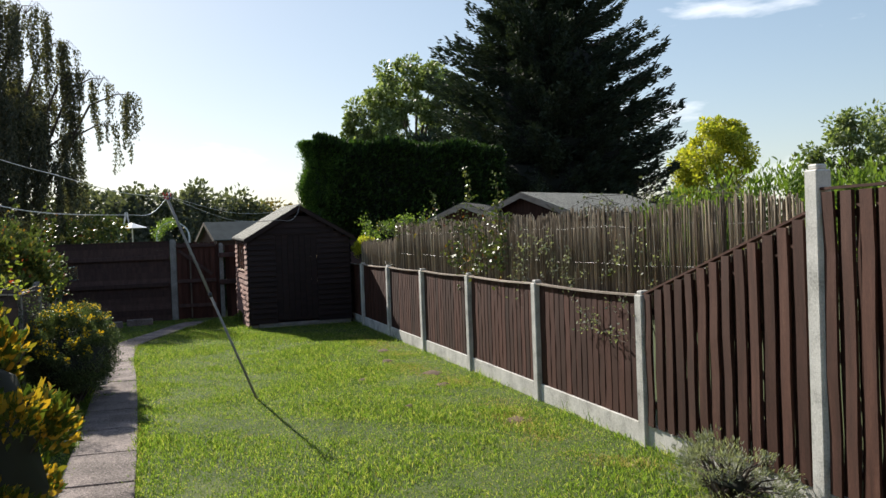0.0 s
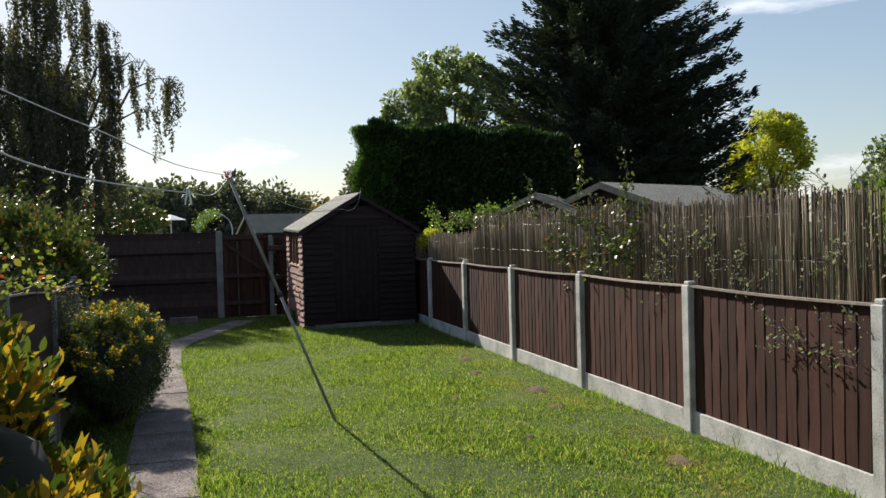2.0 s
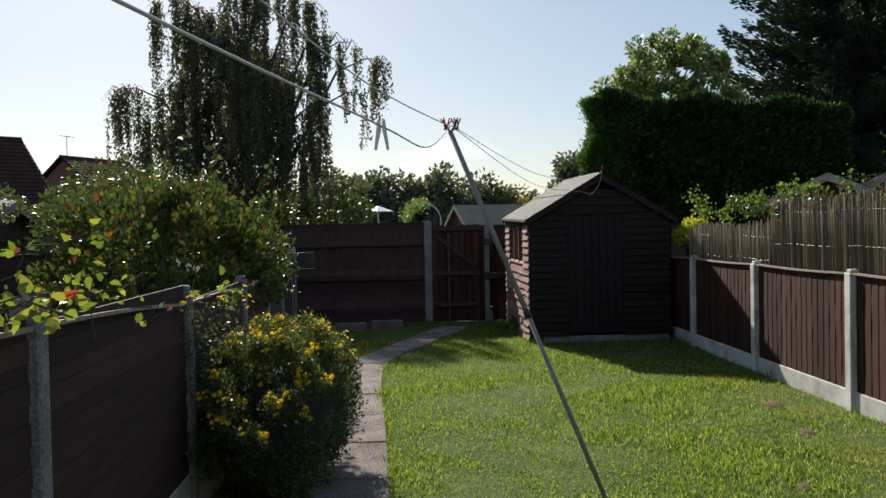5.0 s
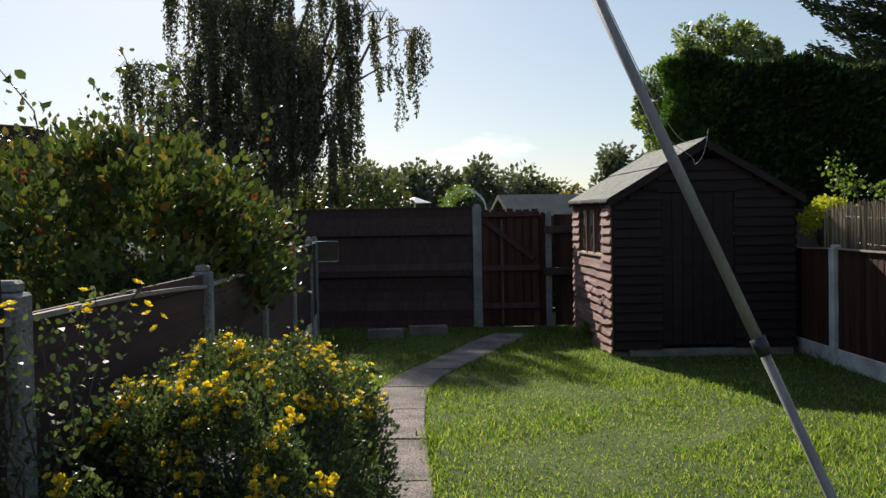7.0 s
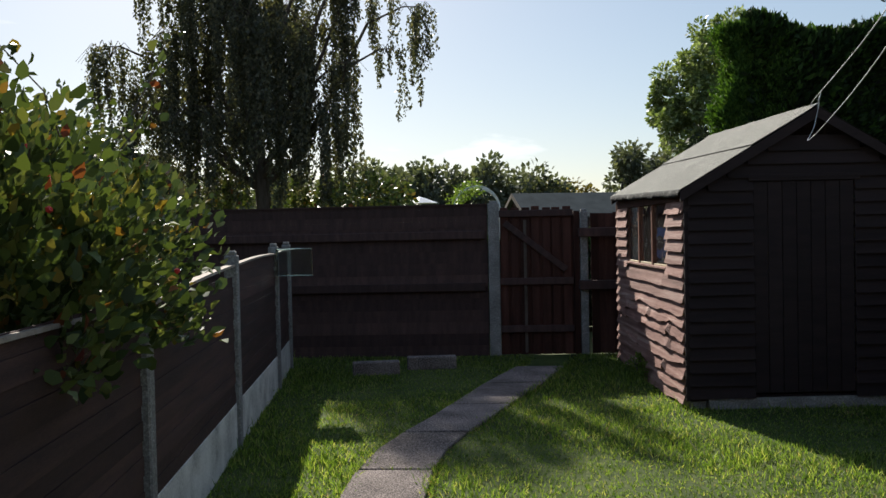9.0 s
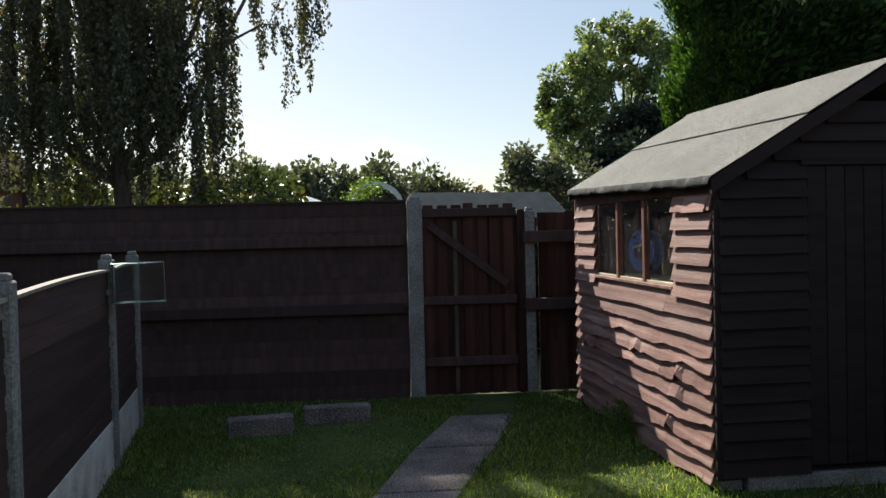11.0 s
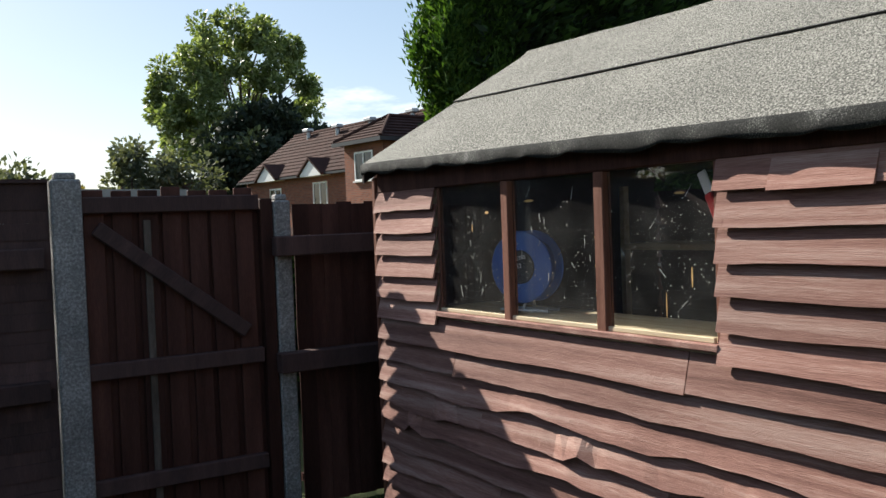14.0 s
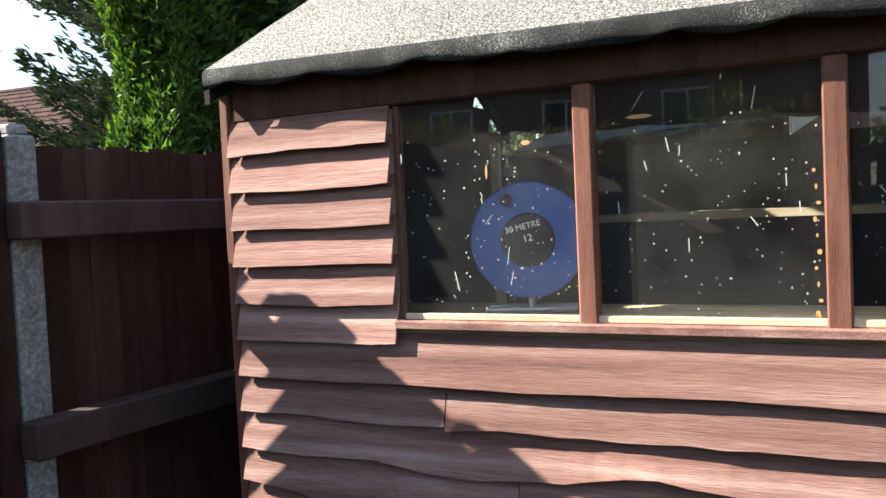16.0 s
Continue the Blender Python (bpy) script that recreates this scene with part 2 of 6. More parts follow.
PLASTIC_RED = plain("red plastic", (0.55, 0.03, 0.03), 0.4)
PLASTIC_DARK = plain("dark plastic", (0.02, 0.022, 0.025), 0.4)
POLE_METAL = mottled("dull steel tube", [(0.3, (0.16, 0.15, 0.14)), (0.7, (0.33, 0.32, 0.30))], 8.0, (2, 2, 0.5), 0.5, 0.2, 60, 0.05)


def glass(name, col=(1, 1, 1), rough=0.0, dust=0.0):
    m, n, l, b = material(name, rough)
    b.inputs["Base Color"].default_value = (*col, 1)
    b.inputs["Transmission Weight"].default_value, b.inputs["IOR"].default_value = 1.0, 1.45
    if dust:
        tc, no, df, ms = (n.new("ShaderNode" + k) for k in ("TexCoord", "TexNoise", "BsdfDiffuse", "MixShader"))
        no.inputs["Scale"].default_value, no.inputs["Detail"].default_value = 7.0, 6.0
        mr = n.new("ShaderNodeMapRange")
        mr.inputs["From Min"].default_value, mr.inputs["From Max"].default_value, mr.inputs["To Min"].default_value, mr.inputs["To Max"].default_value = 0.35, 0.75, dust * 0.4, dust * 1.8
        df.inputs[0].default_value = (0.55, 0.55, 0.53, 1)
        l.new(tc.outputs["Object"], no.inputs["Vector"]), l.new(no.outputs["Fac"], mr.inputs[0]), l.new(mr.outputs[0], ms.inputs[0])
        l.new(b.outputs[0], ms.inputs[1]), l.new(df.outputs[0], ms.inputs[2]), l.new(ms.outputs[0], n["Material Output"].inputs[0])
    return m


SHED_GLASS = glass("dusty shed glass", (0.93, 0.95, 0.95), 0.0, 0.014)
GREEN_CLEAR = glass("clear green plastic", (0.82, 0.95, 0.91), 0.08)


# ---- making meshes ----
def thing(name, at, label, category, group="", kind=""):
    ob = new(name)
    ob.matrix_world = Matrix.Translation(at) if not isinstance(at, Matrix) else at
    ob.empty_display_size = 0.1
    return tagged(ob, label, category, group, kind)


def link_mesh(name, me, mat, parent, label="", kind=""):
    ob = new(name, me)
    if mat and not me.materials:
        me.materials.append(mat)
    if parent:
        ob.parent = parent
    return tagged(ob, label, "", "", kind)


def part(name, bm, mat, parent, label="", kind="", smooth=False):
    """One mesh object. The bmesh is in the frame of its parent."""
    me = bpy.data.meshes.new(name)
    bm.to_mesh(me)
    bm.free()
    if smooth:
        me.polygons.foreach_set("use_smooth", [True] * len(me.polygons))
    return link_mesh(name, me, mat, parent, label, kind)


def block(bm, lo, hi, m=None):
    c = [(x, y, z) for x in (lo[0], hi[0]) for y in (lo[1], hi[1]) for z in (lo[2], hi[2])]
    v = [bm.verts.new(m @ Vector(p) if m else p) for p in c]
    for f in ((0, 1, 3, 2), (4, 6, 7, 5), (0, 4, 5, 1), (2, 3, 7, 6), (0, 2, 6, 4), (1, 5, 7, 3)):
        bm.faces.new([v[i] for i in f])
    return v


def slab_bm(lo, hi, bevel=0.0, m=None):
    bm = bmesh.new()
    block(bm, lo, hi, m)
    if bevel:
        bmesh.ops.bevel(bm, geom=bm.edges[:], offset=bevel, segments=1, affect="EDGES")
    return bm


def extrude(bm, outline, axis, a, b):
    """A prism: the outline in the plane across the axis, from a to b."""
    def put(p, w):
        return {0: (w, p[0], p[1]), 1: (p[0], w, p[1]), 2: (p[0], p[1], w)}[axis]
    v1, v2 = [bm.verts.new(put(p, a)) for p in outline], [bm.verts.new(put(p, b)) for p in outline]
    k = len(outline)
    bm.faces.new(v1), bm.faces.new(v2[::-1])
    for i in range(k):
        bm.faces.new((v1[i], v2[i], v2[(i + 1) % k], v1[(i + 1) % k]))
    bmesh.ops.recalc_face_normals(bm, faces=bm.faces[:])
    return bm


def tube(bm, points, radii, sides=8):
    rings = []
    pts = [Vector(p) for p in points]
    for i, p in enumerate(pts):
        d = (pts[min(i + 1, len(pts) - 1)] - pts[max(i - 1, 0)]).normalized()
        q = d.to_track_quat("Z", "Y")
        r = radii[i] if hasattr(radii, "__len__") else radii
        rings.append([bm.verts.new(p + q @ Vector((r * math.cos(a), r * math.sin(a), 0))) for a in (2 * math.pi * k / sides for k in range(sides))])
    for a, b in zip(rings, rings[1:]):
        for k in range(sides):
            bm.faces.new((a[k], a[(k + 1) % sides], b[(k + 1) % sides], b[k]))
    bm.faces.new(rings[0][::-1]), bm.faces.new(rings[-1])
    return bm


def array_mesh(name, verts, faces, smooth=False):
    """verts (n, 3) and faces (m, k), as arrays."""
    me = bpy.data.meshes.new(name)
    m, k = faces.shape
    me.vertices.add(len(verts)), me.loops.add(m * k), me.polygons.add(m)
    me.vertices.foreach_set("co", np.ascontiguousarray(verts, dtype=np.float32).ravel())
    me.loops.foreach_set("vertex_index", np.ascontiguousarray(faces, dtype=np.int32).ravel())
    me.polygons.foreach_set("loop_start", np.arange(0, m * k, k, dtype=np.int32))
    me.update(calc_edges=True)
    return me


def unit(a):
    return a / np.maximum(np.linalg.norm(a, axis=1, keepdims=True), 1e-9)


def leaves(rng, P, D, size, aspect=0.5, curl=0.25):
    """A folded leaf of four corners at each of the points P, pointing along D."""
    n = len(P)
    D = unit(D)
    S = unit(np.cross(D, rng.normal(size=(n, 3))))
    N = np.cross(S, D)
    L = (size * rng.uniform(0.6, 1.3, n))[:, None] if np.isscalar(size) else size[:, None]
    W = L * aspect * 0.5
    mid = P + D * L * 0.45
    v = np.stack([P, mid + S * W + N * W * curl, P + D * L, mid - S * W + N * W * curl], axis=1).reshape(-1, 3)
    return v, np.arange(4 * n).reshape(n, 4)


def oval_leaves(rng, P, D, size, aspect=0.6, curl=0.2):
    """A bowed oval leaf of six corners at each of the points P."""
    n = len(P)
    D = unit(D)
    S = unit(np.cross(D, rng.normal(size=(n, 3))))
    N = np.cross(S, D)
    L = (size * rng.uniform(0.5, 1.25, n))[:, None]
    W = L * aspect * 0.5
    low, high, tip = P + D * L * 0.28 + N * L * 0.05, P + D * L * 0.66 + N * L * 0.04, P + D * L - N * L * 0.10
    v = np.stack([P, low + S * W + N * W * curl, high + S * W * 0.86 + N * W * curl, tip, high - S * W * 0.86 + N * W * curl, low - S * W + N * W * curl], axis=1).reshape(-1, 3)
    return v, np.arange(6 * n).reshape(n, 6)


def foliage(name, rng, P, D, size, mat, parent, aspect=0.5, label="", curl=0.25, oval=False):
    v, f = (oval_leaves if oval else leaves)(rng, np.asarray(P), np.asarray(D), size, aspect, curl)
    me = array_mesh(name, v, f)
    return link_mesh(name, me, mat, parent, label)


def on_ball(rng, n):
    return unit(rng.normal(size=(n, 3)))


def blob(bm, at, radii, rough=0.18, seed=0.0, level=2, floor=None):
    """A lumpy filler mass hidden under leaves, dark to stand for the shade inside."""
    made = bmesh.ops.create_icosphere(bm, subdivisions=level, radius=1)["verts"]
    for v in made:
        k = 1 + rough * noise.noise(v.co * 1.9 + Vector((seed, seed * 2, 3)))
        v.co = Vector(at) + Vector((v.co.x * radii[0] * k, v.co.y * radii[1] * k, v.co.z * radii[2] * k))
        if floor is not None:
            v.co.z = max(v.co.z, floor)


def clumpy(rng, n, at, radii, clumps, spread, shell=0.55):
    """Points in clumps on the shell of an ellipsoid, with gaps between."""
    c = on_ball(rng, clumps) * (shell + (1 - shell) * rng.uniform(0, 1, (clumps, 1)) ** 0.5)
    c[:, 2] = np.where(c[:, 2] < -0.75, -c[:, 2], c[:, 2])
    k = rng.integers(0, clumps, n)
    s = rng.uniform(0.5, 1.3, clumps)[k][:, None]
    off = on_ball(rng, n) * rng.uniform(0, 1, (n, 1)) ** 0.45 * spread * s
    return np.array(at) + c[k] * np.array(radii) + off, c * np.array(radii) + np.array(at), off


def broad_tree(name, rng, base, height, radii, n, leaf, mat, label, clumps=60, spread=1.2, crown_at=None, trunk=0.2, shell=0.5, limbs=14, category="tree"):
    x, y, z = base
    root = thing(name, base, label, category)
    cz = crown_at if crown_at is not None else height - radii[2]
    P, C, off = clumpy(rng, n, (0, 0, cz), radii, clumps, spread, shell)
    bm = bmesh.new()
    top = Vector((0, 0, cz + radii[2] * 0.4))
    tube(bm, [(0, 0, -0.1), (0.03 * height * 0.3, 0, height * 0.2), (0, 0.01 * height, cz), top], [trunk, trunk * 0.75, trunk * 0.5, trunk * 0.15], 8)
    for i in range(limbs):
        c = Vector(C[rng.integers(0, len(C))])
        s = Vector((0, 0, max(0.3, min(cz, c.z * 0.5))))
        m = s.lerp(c, 0.5) + Vector((0, 0, 0.08 * height))
        tube(bm, [s, m, c], [trunk * 0.4, trunk * 0.22, trunk * 0.06], 5)
    part("trunk", bm, BARK, root, "", "", True)
    D = unit(off) + rng.normal(size=(n, 3)) * 0.5 + np.array((0, 0, -0.15))
    foliage("crown", rng, P, D, leaf, mat, root, 0.6)
    return root


# ---- the ground ----
bm = bmesh.new()
R = 900
vs = [[bm.verts.new((x, y, -0.03)) for x in (-R, -200, -40, -10, 0, 10, 40, 200, R)] for y in (-R, -200, -40, -10, 10, 30, 60, 250, R)]
for a, b in zip(vs, vs[1:]):
    for i in range(8):
        bm.faces.new((a[i], a[i + 1], b[i + 1], b[i]))
ground = part("ground", bm, FIELD, None, "rough green land that reaches the horizon", "structure")


def right_line(y):
    return 3.02 - 0.045 * (y - 7.7)


def left_line(y):
    return -1.62 - 0.105 * (y - 7.2) - 0.0022 * (y - 7.2) ** 2


PATH = [(-3.0, -0.72, -0.14), (3.0, -0.90, -0.36), (7.4, -1.14, -0.65), (10.5, -1.36, -0.90), (13.3, -1.62, -1.17), (14.3, -1.66, -1.21), (15.1, -1.56, -1.12), (15.8, -1.32, -0.88), (17.2, -0.93, -0.40), (18.45, -0.50, -0.03), (18.95, -0.42, 0.10)]


def path_edges(y):
    ys = [p[0] for p in PATH]
    return float(np.interp(y, ys, [p[1] for p in PATH])), float(np.interp(y, ys, [p[2] for p in PATH]))


bm = bmesh.new()
ny = 60
rows_ = []
for j in range(ny + 1):
    y = -4 + (19.05 + 4) * j / ny
    a, b = left_line(y) + 0.02, right_line(y) - 0.02
    rows_.append([bm.verts.new((a + (b - a) * i / 20, y, 0.003 * noise.noise(Vector((i * 0.7, y * 0.8, 0))))) for i in range(21)])
for a, b in zip(rows_, rows_[1:]):
    for i in range(20):
        bm.faces.new((a[i], a[i + 1], b[i + 1], b[i]))
lawn = part("lawn", bm, TURF, None, "short patchy green lawn turf", "structure", True)

path = thing("path", (0, 0, 0), "narrow worn concrete garden path bending to the gate", "path", kind="structure")
ys = [-3.0 + 0.92 * k for k in range(24)]
for a, b in zip(ys, ys[1:]):
    bm = bmesh.new()
    (l0, r0), (l1, r1) = path_edges(a + 0.01), path_edges(b - 0.012)
    lift = 0.022 + 0.008 * noise.noise(Vector((a, 1, 1)))
    q = [(l0, a + 0.01), (r0, a + 0.01), (r1, b - 0.012), (l1, b - 0.012)]
    mid = (a + b) / 2
    lm, rm = path_edges(mid)
    q = [(l0, a + 0.01), (r0, a + 0.01), (rm, mid), (r1, b - 0.012), (l1, b - 0.012), (lm, mid)]
    extrude(bm, q, 2, -0.05, lift)
    bmesh.ops.bevel(bm, geom=[e for e in bm.edges if all(v.co.z > 0 for v in e.verts)], offset=0.006, segments=1, affect="EDGES")
    part("slab", bm, SLAB, path)


def in_path(x, y):
    a, b = np.interp(y, [p[0] for p in PATH], [p[1] for p in PATH]), np.interp(y, [p[0] for p in PATH], [p[2] for p in PATH])
    return (x > a + 0.02) & (x < b - 0.02)


def grass(name, seed, n, ylo, yhi, length, mat, keep=None, label="short green grass blades", lean=0.5, over=False):
    rng = np.random.default_rng(seed)
    y = rng.uniform(ylo, yhi, n)
    a, b = -1.62 - 0.105 * (y - 7.2) - 0.0022 * (y - 7.2) ** 2, 3.02 - 0.045 * (y - 7.7)
    x = a + (b - a) * rng.uniform(0, 1, n)
    joint = (np.abs((y + 3.0) / 0.92 - np.round((y + 3.0) / 0.92)) < 0.022) & (np.sin(y * 7 + x * 9) > 0.2)
    ok = (~in_path(x, y) | joint | over) & ~((x > 0.66) & (y > 16.25) & (y < 18.65))
    if keep is not None:
        ok &= keep(x, y, rng)
    x, y = x[ok], y[ok]
    k = len(x)
    P = np.stack([x, y, np.full(k, -0.004)], 1)
    D = np.stack([rng.normal(size=k) * lean, rng.normal(size=k) * lean, np.ones(k)], 1)
    patch = 0.75 + 0.5 * np.sin(x * 2.3 + np.sin(y * 1.7) * 2) * np.sin(y * 1.3 + 1)
    L = length * rng.uniform(0.5, 1.25, k) * np.clip(patch, 0.45, 1.3)
    S = unit(np.cross(D, rng.normal(size=(k, 3)))) * 0.0028
    D = unit(D)
    bend = np.stack([rng.normal(size=k), rng.normal(size=k), np.zeros(k)], 1) * 0.35
    mid = P + D * L[:, None] * 0.6
    tip = mid + unit(D + bend) * L[:, None] * 0.5
    v = np.stack([P - S, P + S, mid + S * 0.8, tip, mid - S * 0.8], 1).reshape(-1, 3)
    f = np.arange(5 * k).reshape(k, 5)
    return link_mesh(name, array_mesh(name, v, f), mat, None, label, "stuff")


grass("grass", 1, 170000, 3.2, 10.5, 0.036, GRASS)
grass("grass", 2, 130000, 10.5, 19.0, 0.045, GRASS)
grass("grass", 3, 16000, -3.0, 3.2, 0.05, GRASS)
grass("long_grass", 4, 26000, 3.0, 19.0, 0.12, GRASS, lambda x, y, r: (np.abs(x - (3.02 - 0.045 * (y - 7.7))) < 0.14) | (np.abs(x + 1.62 + 0.105 * (y - 7.2) + 0.0022 * (y - 7.2) ** 2) < 0.12) | ((x > 0.35) & (x < 0.72) & (y > 15.9) & (y < 18.6)) | ((y > 16.0) & (y < 16.22) & (x > 0.4) & (x < 2.6)), "longer grass tufts along the fences and shed")
grass("dry_grass", 5, 170000, 3.5, 14.0, 0.04, DRYGRASS, lambda x, y, r: (np.abs(x - (2.56 - 0.045 * (y - 7.7)) - 0.12 * np.sin(y * 1.7)) < 0.30 * r.uniform(0, 1, len(x))) & (np.sin(y * 2.1) + 0.8 * np.sin(y * 5.3 + x * 4) > -0.45), "dry straw-coloured grass strip", 0.9)
grass("tuft_grass", 6, 150000, 3.2, 17.0, 0.058, GRASS, lambda x, y, r: np.sin(x * 5.1 + np.sin(y * 3.7) * 2) * np.sin(y * 4.3 + np.sin(x * 2.9) * 2) > 0.62, "slightly longer darker tufts in the lawn", 0.6)
grass("edge_grass", 8, 120000, 3.2, 18.0, 0.035, DRYGRASS, lambda x, y, r: np.abs(x - np.interp(y, [p[0] for p in PATH], [p[2] for p in PATH]) - 0.02) < 0.05 * r.random(len(x)), "dry straw-coloured fringe along the path edge", 0.9)
grass("path_fringe", 9, 260000, 3.2, 18.8, 0.06, GRASS, lambda x, y, r: np.minimum(np.abs(x - np.interp(y, [p[0] for p in PATH], [p[2] for p in PATH])), np.abs(x - np.interp(y, [p[0] for p in PATH], [p[1] for p in PATH]))) < 0.075 * r.random(len(x)) ** 1.5, "uneven grass growing over the path edges", 0.9, True)
grass("pale_blades", 7, 9000, 3.2, 17.0, 0.04, DRYGRASS, lambda x, y, r: r.random(len(x)) < 0.6, "scattered dry pale blades in the lawn", 1.1)
def bare_patch(x, y, rx, ry, seed):
    bm = bmesh.new()
    c = bm.verts.new((0, 0, 0.020))
    ring = [bm.verts.new((rx * math.cos(a) * (1 + 0.35 * noise.noise(Vector((math.cos(a) * 2, math.sin(a) * 2, seed)))), ry * math.sin(a) * (1 + 0.35 * noise.noise(Vector((math.cos(a) * 3, math.sin(a) * 3, seed + 5)))), -0.002)) for a in np.linspace(0, 2 * math.pi, 25)[:-1]]
    mid = [bm.verts.new((v.co.x * 0.6, v.co.y * 0.6, 0.014 + 0.012 * noise.noise(v.co * 9))) for v in ring]
    for k in range(24):
        n2 = (k + 1) % 24
        bm.faces.new((ring[k], ring[n2], mid[n2], mid[k])), bm.faces.new((mid[k], mid[n2], c))
    ob = part("bare_earth", bm, DRY_EARTH, None, "small bare patch of dry crumbled earth in the lawn", "stuff", True)
    ob.matrix_world = Matrix.Translation((x, y, 0.006))


DRY_EARTH = mottled("dry crumbled earth", [(0.35, (0.045, 0.03, 0.02)), (0.5, (0.11, 0.07, 0.045)), (0.65, (0.22, 0.15, 0.095))], 8.0, (1, 1, 1), 0.95, 1.0, 60, 0.05, 0.01, 0.3, 0.6)
for k, (x, y, a, b) in enumerate(((2.50, 6.95, 0.17, 0.20), (2.36, 8.9, 0.13, 0.14), (2.45, 9.7, 0.16, 0.25), (2.15, 10.9, 0.10, 0.15), (1.75, 7.9, 0.08, 0.10), (2.30, 11.9, 0.12, 0.2), (1.6, 9.6, 0.07, 0.12))):
    bare_patch(x, y, a * 0.7, b * 0.6, k * 3.0)


# ---- fences ----
def concrete_post(parent, x, y, top, w=0.1, rz=0.0, name="post", mat=None):
    bm = bmesh.new()
    h = w / 2
    block(bm, (-h, -h, -0.05), (h, h, top - 0.03))
    block(bm, (-h * 0.72, -h * 0.72, top - 0.032), (h * 0.72, h * 0.72, top))
    bmesh.ops.bevel(bm, geom=bm.edges[:], offset=0.008, segments=1, affect="EDGES")
    ob = part(name, bm, mat or CONCRETE, parent, "rough concrete post")
    ob.matrix_basis = pose(x, y, 0, 0, 0, rz)
    return ob


def span(p, q):
    d = Vector(q) - Vector(p)
    return d.length, math.degrees(math.atan2(d.y, d.x))


BOARD_CACHE = {}


def board_mesh(w, th, h, mat, seed=0):
    key = (round(w, 3), round(th, 3), round(h, 2), mat.name, seed)
    if key not in BOARD_CACHE:
        bm = bmesh.new()
        k = 5
        rr = random.Random(hash((key[0], key[2], seed)) % 1000)
        lines = []
        for i in range(k + 1):
            z = h * i / k
            j = rr.uniform(-0.004, 0.004)
            o = rr.uniform(-0.004, 0.004)
            lines.append([bm.verts.new((px + j, py + o, z)) for px, py in ((0, 0), (w, -th * 0.25), (w, th * 0.6), (0, th * 0.5))])
        for a, b in zip(lines, lines[1:]):
            for s in range(4):
                bm.faces.new((a[s], a[(s + 1) % 4], b[(s + 1) % 4], b[s]))
        bm.faces.new(lines[0][::-1]), bm.faces.new(lines[-1])
        me = bpy.data.meshes.new("board")
        bm.to_mesh(me)
        bm.free()
        me.materials.append(mat)
        BOARD_CACHE[key] = me
    return BOARD_CACHE[key]


def panel(parent, p, q, z0, z1, style, mat, cap=WOOD_PALE, z1b=None, sag=0.0):
    """A timber panel from p to q. Its own x runs along it, its own -y is the garden side."""
    L, rz = span(p, q)
    z1b = z1 if z1b is None else z1b
    root = new("panel")
    root.parent = parent
    root.matrix_basis = pose(p[0], p[1], 0, 0, 0, rz)
    rr = random.Random(int(abs(p[0] * 77 + p[1] * 31)))
    if style == "featheredge":
        step, k = 0.105, int(L / 0.105)
        for i in range(k + 1):
            x = i * step
            w = min(0.118, L - x)
            if w < 0.02:
                continue
            top = z1 + (z1b - z1) * x / L - 0.02
            ob = link_mesh("board", board_mesh(w, 0.018, top - z0, mat, rr.randrange(3)), mat, root)
            ob.matrix_basis = pose(x, 0.0, z0)
    elif style == "closeboard":
        k = int(L / 0.078)
        for i in range(k):
            x = i * L / k
            ob = link_mesh("board", board_mesh(0.087, 0.014, z1 + rr.uniform(-0.005, 0.014) - z0, mat, rr.randrange(3)), mat, root)
            ob.matrix_basis = pose(x, 0.008 * (i % 2) + rr.uniform(-0.001, 0.001), z0, 0, rr.uniform(-0.15, 0.15), rr.uniform(-1, 1))
    elif style == "battened":
        k = int(L / 0.128)
        for i in range(k):
            x = (i + 0.15) * L / k
            top = z1 + (z1b - z1) * (x + 0.04) / L - 0.025
            ob = link_mesh("board", board_mesh(0.088, 0.02, top - z0, mat, rr.randrange(3)), mat, root)
            ob.matrix_basis = pose(x, -0.034, z0, 0, rr.uniform(-0.35, 0.35), rr.uniform(-4, 4))
            xb = x + L / k * 0.42
            if xb + 0.12 < L:
                ob = link_mesh("back_board", board_mesh(0.12, 0.014, top - z0, mat, 1), mat, root)
                ob.matrix_basis = pose(xb, 0.012, z0)
    elif style == "lapped":
        n = int((z1 - z0) / 0.125)
        for i in range(n):
            bm = bmesh.new()
            z = z0 + (z1 - z0) * i / n
            hh = (z1 - z0) / n + 0.015
            block(bm, (0, -0.016, z), (L, -0.004, z + hh * 0.5)), block(bm, (0, -0.011, z + hh * 0.5 + 0.0005), (L, 0.001, z + hh - 0.012))
            part("board", bm, mat, root)
    if style != "closeboard":
        bm = bmesh.new()
        old = None
        for i in range(9):
            t = i / 8
            z = z1 + (z1b - z1) * t - sag * math.sin(math.pi * t)
            vv = [bm.verts.new((L * t, y, z + dz)) for y, dz in ((-0.032, -0.014), (0.02, -0.014), (0.02, 0.0), (-0.032, 0.001))]
            for s in range(4):
                if old:
                    bm.faces.new((old[s], old[(s + 1) % 4], vv[(s + 1) % 4], vv[s]))
            old = vv
        part("cap_rail", bm, cap, root, "pale top rail" if cap is WOOD_PALE else "")
    if style != "lapped":
        for z in (z0 + 0.12, z1 - 0.16):
            part("rail", slab_bm((0, 0.018, z), (L, 0.05, z + 0.04)), mat, root)
    return root


